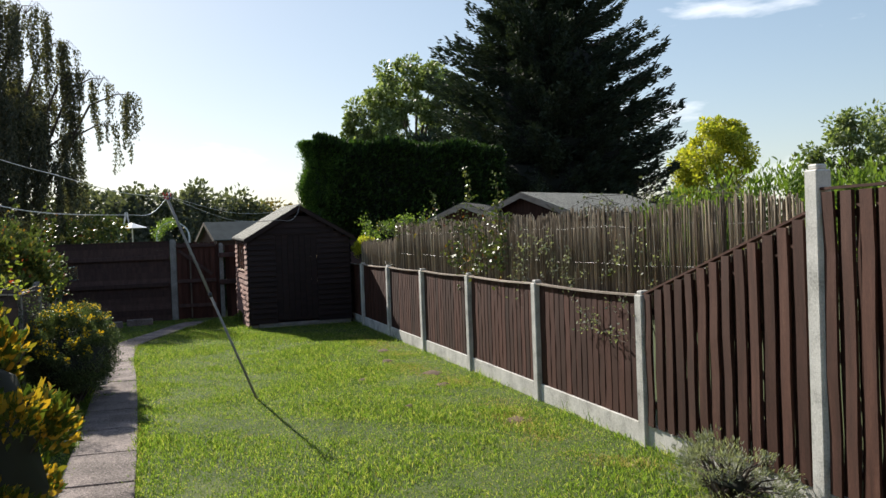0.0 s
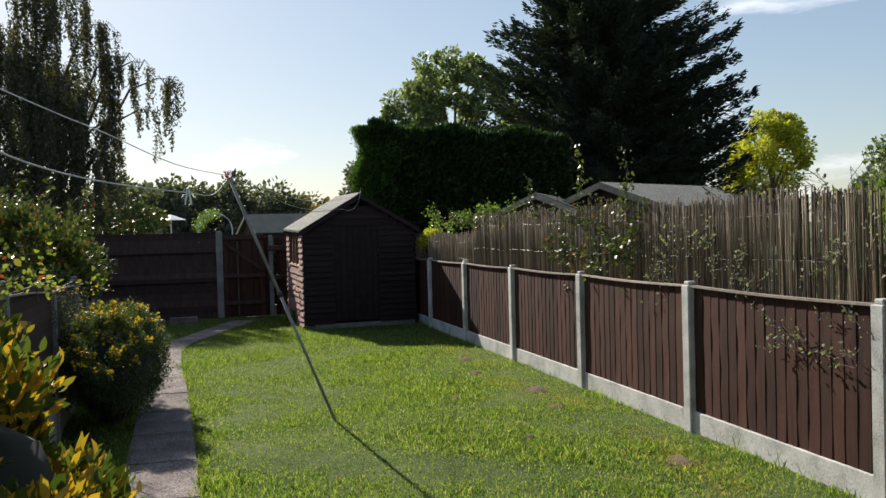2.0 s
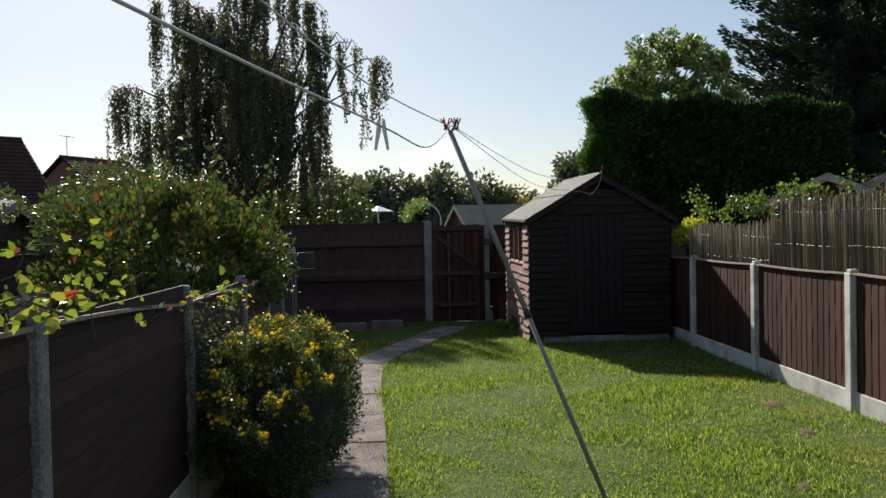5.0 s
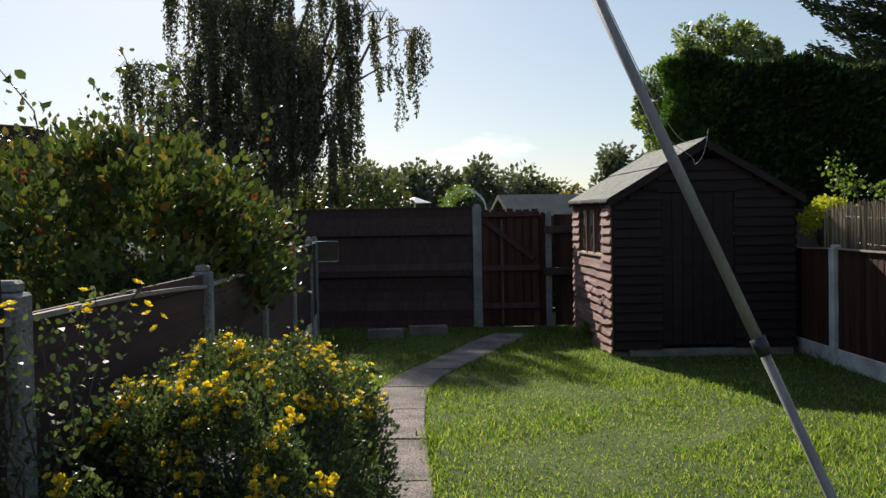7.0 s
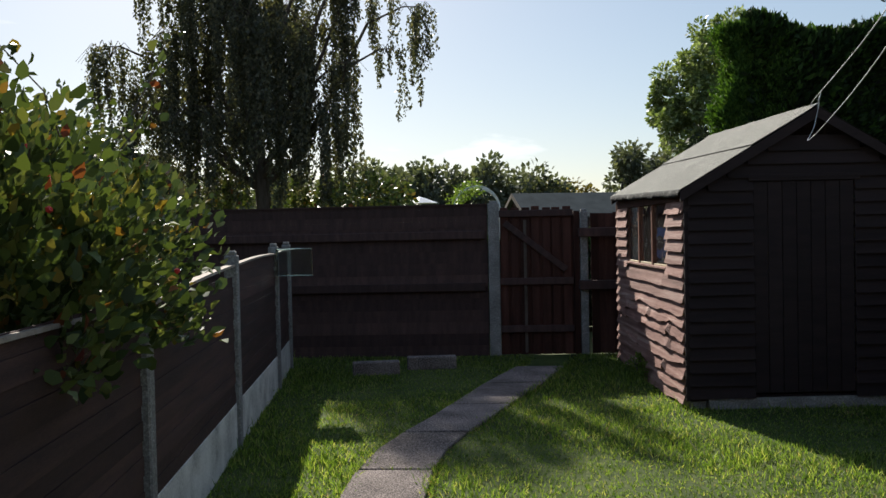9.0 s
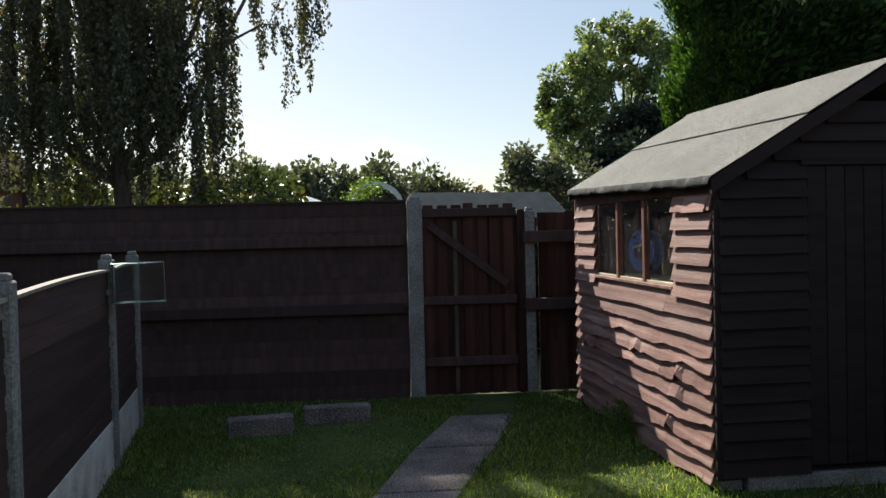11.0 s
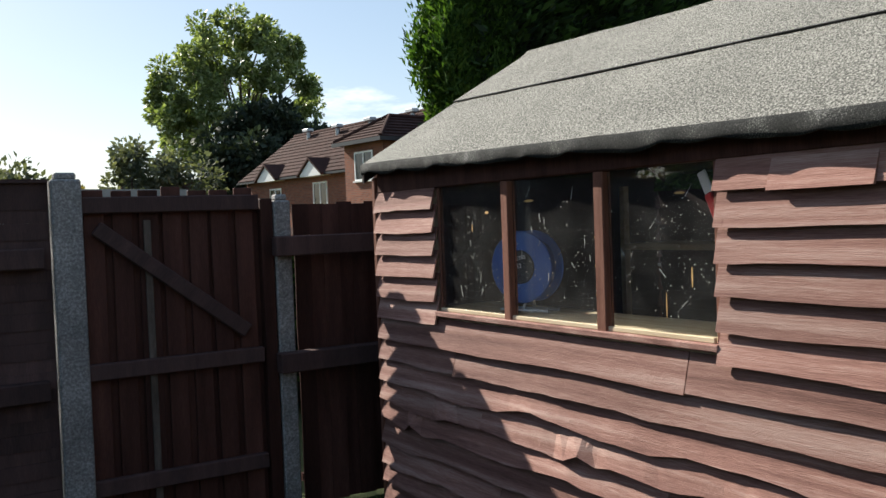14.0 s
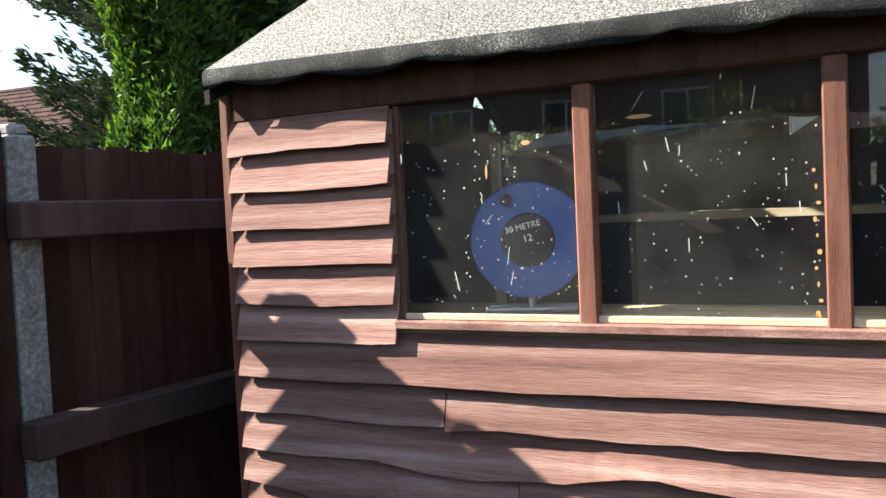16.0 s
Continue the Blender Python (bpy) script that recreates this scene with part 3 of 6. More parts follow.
def gravel_board(parent, p, q, h, z0=-0.05):
    L, rz = span(p, q)
    bm = slab_bm((0.05, -0.02, z0), (L - 0.05, 0.025, h), 0.006)
    ob = part("gravel_board", bm, CONCRETE, parent, "pale rough concrete gravel board")
    ob.matrix_basis = pose(p[0], p[1], 0, 0, 0, rz)


fence_r = thing("garden_fence", (0, 0, 0), "brown timber fence panels between concrete posts, on concrete gravel boards", "fence")
RP = [(3.24, -0.4), (3.21, 1.95), (3.19, 3.93), (3.10, 5.75), (3.02, 7.70), (2.94, 9.67), (2.85, 11.62), (2.76, 13.55), (2.67, 15.48), (2.60, 17.3), (2.55, 18.98)]
for i, (x, y) in enumerate(RP):
    concrete_post(fence_r, x, y, 1.95 if i < 3 else 1.165, 0.1, 2.5)
for i, (p, q) in enumerate(zip(RP, RP[1:])):
    d = (Vector(q) - Vector(p)).normalized() * 0.052
    a, b = Vector(p) + d, Vector(q) - d
    if i < 3:
        za, zb = (1.82, 1.82) if i < 2 else (1.70, 1.15)
        panel(fence_r, b, a, 0.17, zb, "battened", WOOD_FENCE, WOOD_FENCE, za)
    else:
        panel(fence_r, b, a, 0.16, 1.135, "featheredge", WOOD_DARK, WOOD_PALE, None, 0.012)
    gravel_board(fence_r, Vector(q), Vector(p), 0.165)

fence_l = thing("garden_fence", (0, 0, 0), "dark brown timber fence panels between concrete posts along the path", "fence")
LP = [(-1.20, -0.6), (-1.30, 1.3), (-1.40, 3.25), (-1.52, 5.2), (-1.73, 7.21), (-1.85, 9.10), (-2.02, 11.02), (-2.26, 12.96), (-2.53, 15.07), (-2.79, 17.15), (-2.95, 18.28)]
LT = [1.40, 1.40, 1.40, 1.40, 1.38, 1.29, 1.245, 1.215, 1.30, 1.32, 1.32]
for i, (x, y) in enumerate(LP):
    concrete_post(fence_l, x, y, LT[i], 0.085, 7, "post", CONCRETE_SHADED)
for i, (p, q) in enumerate(zip(LP, LP[1:])):
    d = (Vector(q) - Vector(p)).normalized() * 0.052
    a, b = Vector(p) + d, Vector(q) - d
    panel(fence_l, a, b, 0.30, LT[i] - 0.09, "lapped", WOOD_LEFT, WOOD_PALE, LT[i + 1] - 0.09, -0.012)
    gravel_board(fence_l, Vector(p), Vector(q), 0.31)

YB = 19.1
fence_b = thing("boundary_fence", (0, 0, 0), "tall dark brown timber fence closing the end of the garden", "fence")
for x, top, w in ((-4.53, 1.80, 0.14), (-0.80, 1.72, 0.125), (0.195, 1.61, 0.085), (2.1, 1.61, 0.115)):
    concrete_post(fence_b, x, YB, top, w, 0.0, "post", CONCRETE_SHADED)
panel(fence_b, (-8.2, YB), (-4.61, YB), -0.02, 1.68, "lapped", WOOD_BACK, WOOD_BACK)
panel(fence_b, (-4.45, YB), (-0.87, YB), -0.02, 1.69, "lapped", WOOD_BACK, WOOD_BACK)
panel(fence_b, (0.278, YB + 0.03), (2.04, YB + 0.03), 0.0, 1.56, "closeboard", WOOD_GATE, WOOD_DARK)
panel(fence_b, (2.16, YB), (7.6, YB), 0.0, 1.56, "lapped", WOOD_BACK, WOOD_BACK)
for z in (0.72, 1.30):
    part("rail", slab_bm((-4.4, YB - 0.075, z), (-0.9, YB - 0.02, z + 0.09), 0.006), WOOD_BACK, fence_b)
    part("rail", slab_bm((0.13, YB - 0.12, z), (2.0, YB - 0.045, z + 0.10), 0.006), WOOD_BACK, fence_b)

gate = thing("garden_gate", (-0.74, YB, 0.0), "closed dark brown boarded gate with diagonal brace between concrete posts", "gate")
rr = random.Random(5)
for i in range(7):
    x = 0.005 + i * 0.118
    part("back_board", slab_bm((x + 0.07, 0.022, 0.0), (x + 0.135, 0.036, 1.57), 0.002), WOOD_GATE, gate)
for i in range(7):
    x = 0.005 + i * 0.118
    bm = slab_bm((0, 0, 0), (0.088, 0.018, 1.665 - 0.02 * rr.random() - 0.01), 0.003)
    part("board", bm, WOOD_GATE, gate).matrix_basis = pose(x, 0.0, 0.0, 0, rr.uniform(-0.5, 0.5), 0)
for z in (0.25, 0.78, 1.535):
    part("rail", slab_bm((0.0, -0.042, z), (0.815, -0.002, z + 0.075), 0.005), WOOD_BACK, gate)
bm = slab_bm((0, -0.04, -0.035), (0.86, -0.004, 0.035), 0.005)
part("brace", bm, WOOD_BACK, gate).matrix_basis = pose(0.06, -0.002, 1.47, 0, 38, 0)
part("strut", slab_bm((0.27, -0.0125, 0.02), (0.302, -0.001, 1.50), 0.002), BARK, gate, "grey upright seen between the boards")

part("timber_post", slab_bm((0.085, YB - 0.03, 0.0), (0.148, YB + 0.05, 1.59), 0.004), WOOD_DARK, fence_b)

# ---- reed screens ----
def reed_screen(name, ya, yb, z0, top, seed, label, fade=0.0):
    rng = np.random.default_rng(seed)
    root = thing(name, (0, 0, 0), label, "reed screen")
    n = int((yb - ya) / 0.0062)
    y = np.linspace(ya, yb, n) + rng.normal(size=n) * 0.003
    x = 3.02 - 0.045 * (y - 7.7) + 0.085 + rng.normal(size=n) * 0.008
    zt = top - fade * (y - ya) / (yb - ya) + rng.normal(size=n) * 0.022 + 0.02 * np.sin(y * 3) - 0.03 * (rng.random(n) < 0.3)
    lean = rng.normal(size=(n, 2)) * np.array((0.008, 0.022))
    r = rng.uniform(0.0035, 0.0065, n)
    ring = [(math.cos(a), math.sin(a)) for a in (0.3, 1.87, 3.44, 5.01)]
    v = np.zeros((n, 12, 3))
    for lev, t in enumerate((0.0, 0.5, 1.0)):
        wob = rng.normal(size=n) * 0.004
        for s, (cx, cy) in enumerate(ring):
            v[:, lev * 4 + s, 0] = x + lean[:, 0] * t + cx * r
            v[:, lev * 4 + s, 1] = y + lean[:, 1] * t + cy * r + wob * (lev == 1)
            v[:, lev * 4 + s, 2] = z0 + (zt - z0) * t
    base = (np.arange(n) * 12)[:, None, None]
    q = [[a + s, a + (s + 1) % 4, a + 4 + (s + 1) % 4, a + 4 + s] for a in (0, 4) for s in range(4)] + [[8, 9, 10, 11]]
    f = (base + np.array(q)[None]).reshape(-1, 4)
    link_mesh("cane_weave", array_mesh("cane_weave", v.reshape(-1, 3), f), CANE, root, "", "stuff")
    for z in (z0 + 0.12, (z0 + top) / 2, top - 0.14):
        bm = bmesh.new()
        pts = [(3.02 - 0.045 * (yy - 7.7) + 0.072, yy, z + 0.01 * math.sin(yy * 5)) for yy in np.linspace(ya, yb, 24)]
        tube(bm, pts, 0.0011, 4)
        part("wire", bm, PLASTIC_DARK, root)
    return root


reed_screen("reed_screen", 4.0, 13.35, 0.9, 1.79, 11, "tall brown reed cane screen wired behind the fence")
reed_screen("reed_screen", 13.4, 15.9, 0.8, 1.56, 12, "lower weathered reed cane screen wired behind the fence", 0.04)

# ---- shed ----
SHED_AT = Matrix.Translation((0.65, 16.12, 0)) @ Matrix.Rotation(math.radians(3.2), 4, "Z") @ Matrix.Translation((-0.62, -16.12, 0))
XW, Y0, Y1 = 0.62, 16.12, 18.60
XR, ZR, ZE = 1.58, 2.27, 1.735
shed = thing("shed", SHED_AT, "weathered red-brown timber shed with felted gable roof and warped cladding", "shed")
WY0, WY1, WZ0, WZ1 = 16.66, 18.10, 1.075, 1.585


def clad_board(parent, p, L, rz, z, hgt, wavy, mat, seed, proud=0.038, thick=0.010, ends=(0, 0), chip=None):
    """One overlapping board, its lower edge proud and uneven. Its own x runs along the wall, -y faces out."""
    k = max(6, int(L / 0.07))
    bm = bmesh.new()
    sec = []
    for i in range(k + 1):
        t = L * i / k
        w = wavy * noise.noise(Vector((t * 2.3, seed * 5.1, 0))) * 1.6 + wavy * 0.5 * noise.noise(Vector((t * 9, seed * 3.3, 7)))
        o = proud + wavy * 0.45 * (noise.noise(Vector((t * 3.1, seed * 2.7, 3))) + 0.4)
        if chip and abs(t - chip) < 0.06:
            w += 0.05 * (1 - abs(t - chip) / 0.06)
            o += 0.02
        sec.append([bm.verts.new(c) for c in ((t, -o, z + w), (t, -o + thick, z + w), (t, -0.002, z + hgt), (t, -0.007, z + hgt))])
    for a, b in zip(sec, sec[1:]):
        for s in range(4):
            bm.faces.new((a[s], a[(s + 1) % 4], b[(s + 1) % 4], b[s]))
    bm.faces.new(sec[0][::-1]), bm.faces.new(sec[-1])
    ob = part("board", bm, mat, parent)
    ob.matrix_basis = pose(p[0], p[1], 0, 0, 0, rz)
    return ob


wall_w = new("side_wall")
wall_w.parent = shed
tagged(wall_w, "wavy sun-faded overlapping boards round the window")
pitch = 0.098
SIDE = (XW, Y1, 0)
for i in range(-1, 15):
    z = 0.122 + i * pitch
    h = pitch + 0.025
    wav = 0.028 if z < 0.75 else (0.014 if z < 0.85 else 0.007)
    segs = []
    if i < 9:
        cut = {2: 0.9, 4: 1.75, 5: 0.8, 7: 0.62, 8: 1.83}.get(i)
        segs = [(0, 2.46)] if cut is None else [(0, cut - 0.002), (cut + 0.002, 2.46)]
    elif z < 1.55:
        segs = [(0, Y1 - WY1 - 0.005), (Y1 - WY0 + 0.008, 2.46)]
    for j, (a, b) in enumerate(segs):
        clad_board(wall_w, (XW, Y1 - a), b - a, -90, z, min(h, 1.615 - z), wav, WOOD_CLAD, i * 3 + j, chip={3: 2.0, 5: 0.55, 4: 0.28, 1: 1.9}.get(i) if wav > 0.01 else None)
ob = clad_board(wall_w, (XW - 0.012, 16.47), 0.29, -90, 1.49, 0.085, 0.003, WOOD_CLAD, 99)
ob.name = "patch_board"
part("plate", slab_bm((XW - 0.018, Y0 + 0.02, 1.586), (XW + 0.02, Y1 - 0.01, 1.695), 0.004), WOOD_DARK, wall_w, "dark board under the eave")
part("corner_post", slab_bm((XW - 0.025, Y0 - 0.022, 0.07), (XW + 0.02, Y0 + 0.0, 1.66), 0.004), WOOD_SHADED, wall_w)
part("corner_post", slab_bm((XW - 0.025, Y1 + 0.001, 0.07), (XW + 0.02, Y1 + 0.03, 1.66), 0.004), WOOD_FRAME, wall_w)
for ya, yb, za, zb in ((Y0 + 0.01, WY0, 0.09, 1.58), (WY1, Y1 - 0.005, 0.09, 1.58), (WY0 + 0.001, WY1 - 0.001, 0.09, WZ0 - 0.03)):
    part("lining", slab_bm((XW + 0.003, ya, za), (XW + 0.018, yb, zb)), WOOD_RAW, wall_w)

win = new("window")
win.parent = shed
tagged(win, "three dusty panes with red-brown upright bars")
for y, w in ((17.62, 0.042), (17.12, 0.046)):
    part("bar", slab_bm((XW - 0.022, y - w / 2, WZ0 - 0.032), (XW + 0.02, y + w / 2, 1.585), 0.004), WOOD_FRAME, win)
part("frame_side", slab_bm((XW - 0.006, WY1 - 0.012, WZ0 - 0.01), (XW + 0.02, WY1 + 0.004, 1.584), 0.003), WOOD_FRAME, win)
part("frame_side", slab_bm((XW - 0.006, WY0 - 0.006, WZ0 - 0.01), (XW + 0.02, WY0 + 0.012, 1.584), 0.003), WOOD_FRAME, win)
part("sill", slab_bm((XW - 0.032, WY0 - 0.01, WZ0 - 0.035), (XW + 0.035, WY1 + 0.01, WZ0 - 0.012), 0.004), WOOD_CLAD, win, "bare split timber sill")
part("bead", slab_bm((XW - 0.014, WY0 + 0.014, WZ0 - 0.0115), (XW - 0.001, WY1 - 0.014, WZ0 + 0.004), 0.002), WOOD_RAW, win, "bare pale glazing bead")
for ya, yb in ((WY0 + 0.013, 17.095), (17.145, 17.597), (17.643, WY1 - 0.013)):
    bm = bmesh.new()
    block(bm, (XW + 0.002, ya, WZ0 + 0.005), (XW + 0.006, yb, 1.583))
    pane = part("pane", bm, SHED_GLASS, win, "dusty rain-spotted glass")
    pane.visible_shadow = False
rng = np.random.default_rng(77)
n = 420
cy, cz, cr = rng.uniform(WY0 + 0.02, WY1 - 0.02, n), rng.uniform(WZ0 + 0.01, 1.5, n) ** 1.0, rng.uniform(0.0008, 0.0026, n)
keep = (np.abs(cy - 17.62) > 0.03) & (np.abs(cy - 17.12) > 0.03)
cy, cz, cr = cy[keep], cz[keep], cr[keep]
v = np.zeros((len(cy), 4, 3))
for s, (a, b) in enumerate(((-1, 0), (0, -1.2), (1, 0), (0, 1.2))):
    v[:, s] = np.stack([np.full(len(cy), XW + 0.0012), cy + a * cr, cz + b * cr], 1)
link_mesh("dirt_specks", array_mesh("dirt_specks", v.reshape(-1, 3), np.arange(4 * len(cy)).reshape(-1, 4)), plain("dried specks", (0.55, 0.52, 0.45), 0.9), win, "dried pale specks on the glass", "stuff")

rng = np.random.default_rng(78)
v, f = [], []
for k in range(26):
    a = Vector((XW + 0.0012, rng.uniform(WY0 + 0.06, WY1 - 0.06), rng.uniform(1.08, 1.54)))
    d = Vector((0, rng.normal() * 0.5, 1)).normalized() * rng.uniform(0.012, 0.05)
    w = Vector((0, 0.0009, -0.0004))
    if min(abs(a.y - 17.62), abs(a.y - 17.12)) < 0.05:
        continue
    f.append([len(v) + q for q in range(4)])
    v += [tuple(a - w), tuple(a + d - w), tuple(a + d + w), tuple(a + w)]
link_mesh("web_streaks", array_mesh("web_streaks", np.array(v), np.array(f)), plain("pale web threads", (0.6, 0.6, 0.56), 0.9), win, "thin pale web streaks on the glass", "stuff")
v, f = [], []
for y, z, a, b in [(17.158 + 0.004 * math.sin(k * 2.1), 1.05 + 0.032 * k, 0.0025 + 0.0012 * (k % 3), 0.004 + 0.002 * (k % 2)) for k in range(11)] + [(17.16, 1.075, 0.006, 0.022), (17.50, 1.505, 0.030, 0.005), (16.80, 1.50, 0.022, 0.004), (16.86, 1.16, 0.002, 0.045), (16.76, 1.25, 0.003, 0.035), (17.76, 1.47, 0.012, 0.006), (17.86, 1.41, 0.003, 0.018)]:
    f.append([len(v) + q for q in range(6)])
    v += [(XW + 0.0008, y + a * math.cos(t), z + b * math.sin(t)) for t in np.linspace(0, 2 * math.pi, 7)[:-1]]
link_mesh("stains", array_mesh("stains", np.array(v), np.array(f)), plain("orange-brown drips", (0.52, 0.30, 0.10), 0.7), win, "orange-brown drips and marks on the glass", "stuff")
bm = bmesh.new()
for i in range(14):
    z = 0.122 + i * pitch + 0.022
    for y in ((18.57, 18.13, 16.62, 16.23) if z > 1.0 else (18.57, 17.9, 17.1, 16.23)):
        m = bmesh.ops.create_icosphere(bm, subdivisions=1, radius=0.0034)["verts"]
        bmesh.ops.translate(bm, verts=m, vec=(XW - 0.0275, y + 0.006 * math.sin(i * 3.3), z))
part("nails", bm, METAL_GREY, wall_w, "small dark nail heads", "stuff")

part("footing", slab_bm((XW + 0.015, Y0 + 0.03, -0.02), (XW + 0.14, Y1 - 0.02, 0.055), 0.004), CONCRETE_SHADED, shed, "rough concrete footing under the wall")
part("footing", slab_bm((XW + 0.15, Y0 - 0.015, -0.02), (2.50, Y0 + 0.12, 0.082), 0.004), CONCRETE_SHADED, shed, "rough concrete footing under the wall")
# front with the door
# walls turned from the sun: their near-black colour holds the shade
front = new("front_wall")
front.parent = shed
tagged(front, "boarded gable with its shade put into the colour")
DX0, DX1, DZ = 1.12, 1.88, 1.72


def gable_x(z):
    low = ZE - 0.085
    return (XW, 2.52) if z < low else (XR - (ZR - z) * (XR - XW) / (ZR - low), XR + (ZR - z) * (2.52 - XR) / (ZR - low))


for y, rz, nm in ((Y0 - 0.001, 0, "front"), (Y1 + 0.001, 180, "back")):
    holder = front
    if nm == "back":
        holder = new("back_wall")
        holder.parent = shed
    for i in range(20):
        z = 0.085 + i * pitch
        xa, xb = gable_x(z + pitch)
        if xb - xa < 0.12:
            break
        segs = [(xa, xb)]
        if nm == "front" and z < DZ:
            segs = [(xa, DX0 - 0.002), (DX1 + 0.002, xb)] if xa < DX0 else [(xa, xb)]
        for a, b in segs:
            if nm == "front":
                clad_board(holder, (a, y), b - a, 0, z, pitch + 0.02, 0.003, WOOD_SHADED, i + 50)
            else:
                clad_board(holder, (b, y), b - a, 180, z, pitch + 0.02, 0.003, WOOD_SHADED, i + 80)
right = new("right_wall")
right.parent = shed
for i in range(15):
    clad_board(right, (2.52, Y0), Y1 - Y0, 90, 0.085 + i * pitch, pitch + 0.02, 0.003, WOOD_SHADED, i + 110)
door = new("door")
door.parent = shed
tagged(door, "closed dark boarded shed door")
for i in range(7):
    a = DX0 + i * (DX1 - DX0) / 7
    part("board", slab_bm((a + 0.002, Y0 - 0.018, 0.12), (a + (DX1 - DX0) / 7 - 0.002, Y0 - 0.002, DZ), 0.003), WOOD_SHADED, door)
part("header", slab_bm((DX0 - 0.04, Y0 - 0.035, DZ + 0.004), (DX1 + 0.04, Y0 - 0.020, DZ + 0.06), 0.003), WOOD_SHADED, door)
part("floor", slab_bm((XW + 0.02, Y0 + 0.02, 0.06), (2.5, Y1 - 0.01, 0.10)), WOOD_SHADED, shed)
for y in (16.35, 17.4, 18.55):
    part("bearer", slab_bm((XW + 0.05, y, -0.02), (2.45, y + 0.09, 0.06)), WOOD_BACK, shed)

roof = new("roof")
roof.parent = shed
tagged(roof, "grey mineral felt with ragged tarry edges")
RY0, RY1, RISE = Y0 - 0.09, Y1 + 0.03, 0.045
EAVE_DROP = 0.055


def slope_bm(xe, ze, y0, y1, lift, ragged, seed):
    """A felt sheet from eave to ridge, with a skirt that hangs over the eave."""
    bm = bmesh.new()
    ny, nx = 60, 10
    grid = []
    for j in range(ny + 1):
        y = y0 + (y1 - y0) * j / ny
        row = []
        for i in range(nx + 1):
            t = i / nx
            x = xe + (XR - xe) * t
            z = ze - EAVE_DROP * (1 - (y - RY0) / (RY1 - RY0)) * min(1.0, abs(XR - x) / 1.02) + (ZR - ze) * t + RISE * (y - RY0) / (RY1 - RY0) * max(0.0, 1 - abs(XR - x) / 1.04)
            row.append(bm.verts.new((x, y, z + lift + 0.004 * noise.noise(Vector((x * 4, y * 4, seed))) + (0.01 if t == 1 else 0))))
        grid.append(row)
    for a, b in zip(grid, grid[1:]):
        for i in range(nx):
            bm.faces.new((a[i], a[i + 1], b[i + 1], b[i]))
    return bm


for xe, nm in ((XW - 0.070, "w"), (2.61, "e")):
    ze = ZE - 0.015
    deck = bmesh.new()
    extrude(deck, [(xe, ze - 0.028), (XR, ZR - 0.028), (XR, ZR - 0.016), (xe, ze - 0.014)], 1, RY0 + 0.01, RY1 - 0.01)
    for v in deck.verts:
        if abs(v.co.x - XR) < 0.01:
            v.co.z += RISE * (v.co.y - RY0) / (RY1 - RY0)
        elif v.co.y < RY0 + 0.1:
            v.co.z -= EAVE_DROP
    part("deck", deck, WOOD_SHADED, roof)
    lower = bmesh.new()
    half = (xe + XR) / 2 if nm == "w" else None
    bm = slope_bm(xe, ze, RY0, RY1, 0.006, 0, 1)
    part("felt", bm, FELT, roof, "grey mineral felt sheet", smooth=True)
    if nm == "w":
        bm = slope_bm(xe + (XR - xe) * 0.52, ze + (ZR - ze) * 0.52, RY0 + 0.001, RY1 - 0.001, 0.014, 0, 4)
        part("felt", bm, FELT, roof, "upper overlapping felt sheet", smooth=True)
        bm = bmesh.new()
        pts = [(xe + (XR - xe) * 0.519, y, ze - 0.49 * EAVE_DROP * (1 - (y - RY0) / (RY1 - RY0)) + (ZR - ze) * 0.519 + 0.014 + 0.52 * RISE * (y - RY0) / (RY1 - RY0)) for y in np.linspace(RY0, RY1, 12)]
        tube(bm, pts, 0.0035, 5)
        part("seam", bm, FELT_EDGE, roof, "black tar seam")
    # skirt
    bm = bmesh.new()
    k = 110
    sgn = -1 if nm == "w" else 1
    prev = None
    for j in range(k + 1):
        y = RY0 + (RY1 - RY0) * j / k
        sc = abs(math.sin(y * 11 + 1.5 * noise.noise(Vector((y * 3, 2, 2)))))
        drop = 0.034 + 0.016 * sc + 0.012 * noise.noise(Vector((y * 5, 0, 0)))
        out = 0.004 + 0.020 * (1 - sc) + 0.006 * noise.noise(Vector((y * 7, 4, 1)))
        ze = ZE - 0.015 - EAVE_DROP * (1 - j / k)
        col = [bm.verts.new(c) for c in ((xe, y, ze + 0.007), (xe + sgn * 0.010, y, ze - 0.004), (xe + sgn * (0.008 + out * 0.5), y, ze - drop * 0.55), (xe + sgn * out, y, ze - drop), (xe + sgn * (out - 0.006), y, ze - drop - 0.001))]
        if prev:
            for s in range(4):
                bm.faces.new((prev[s], prev[s + 1], col[s + 1], col[s]))
        prev = col
    part("felt_edge", bm, FELT_EDGE, roof, "ragged black felt edge hanging over the eave", smooth=True)
for y in (RY0 - 0.006, RY1 - 0.012):
    for xe in (XW - 0.070, 2.61):
        bm = bmesh.new()
        extrude(bm, [(xe, ZE - 0.10), (XR, ZR - 0.085), (XR, ZR - 0.004), (xe, ZE - 0.020)], 1, y, y + 0.018)
        for v in bm.verts:
            if abs(v.co.x - XR) < 0.01:
                v.co.z += RISE * (v.co.y - RY0) / (RY1 - RY0)
            elif v.co.y < RY0 + 0.1:
                v.co.z -= EAVE_DROP
        part("barge_board", bm, WOOD_SHADED, roof)
bm = bmesh.new()
tube(bm, [(XR, RY0 - 0.01, ZR - 0.02), (XR, RY0 - 0.03, ZR + 0.05), (XR + 0.012, RY0 - 0.04, ZR + 0.10)], [0.008, 0.006, 0.003], 6)
part("hook", bm, METAL_GREY, roof, "small bent metal hook at the ridge")

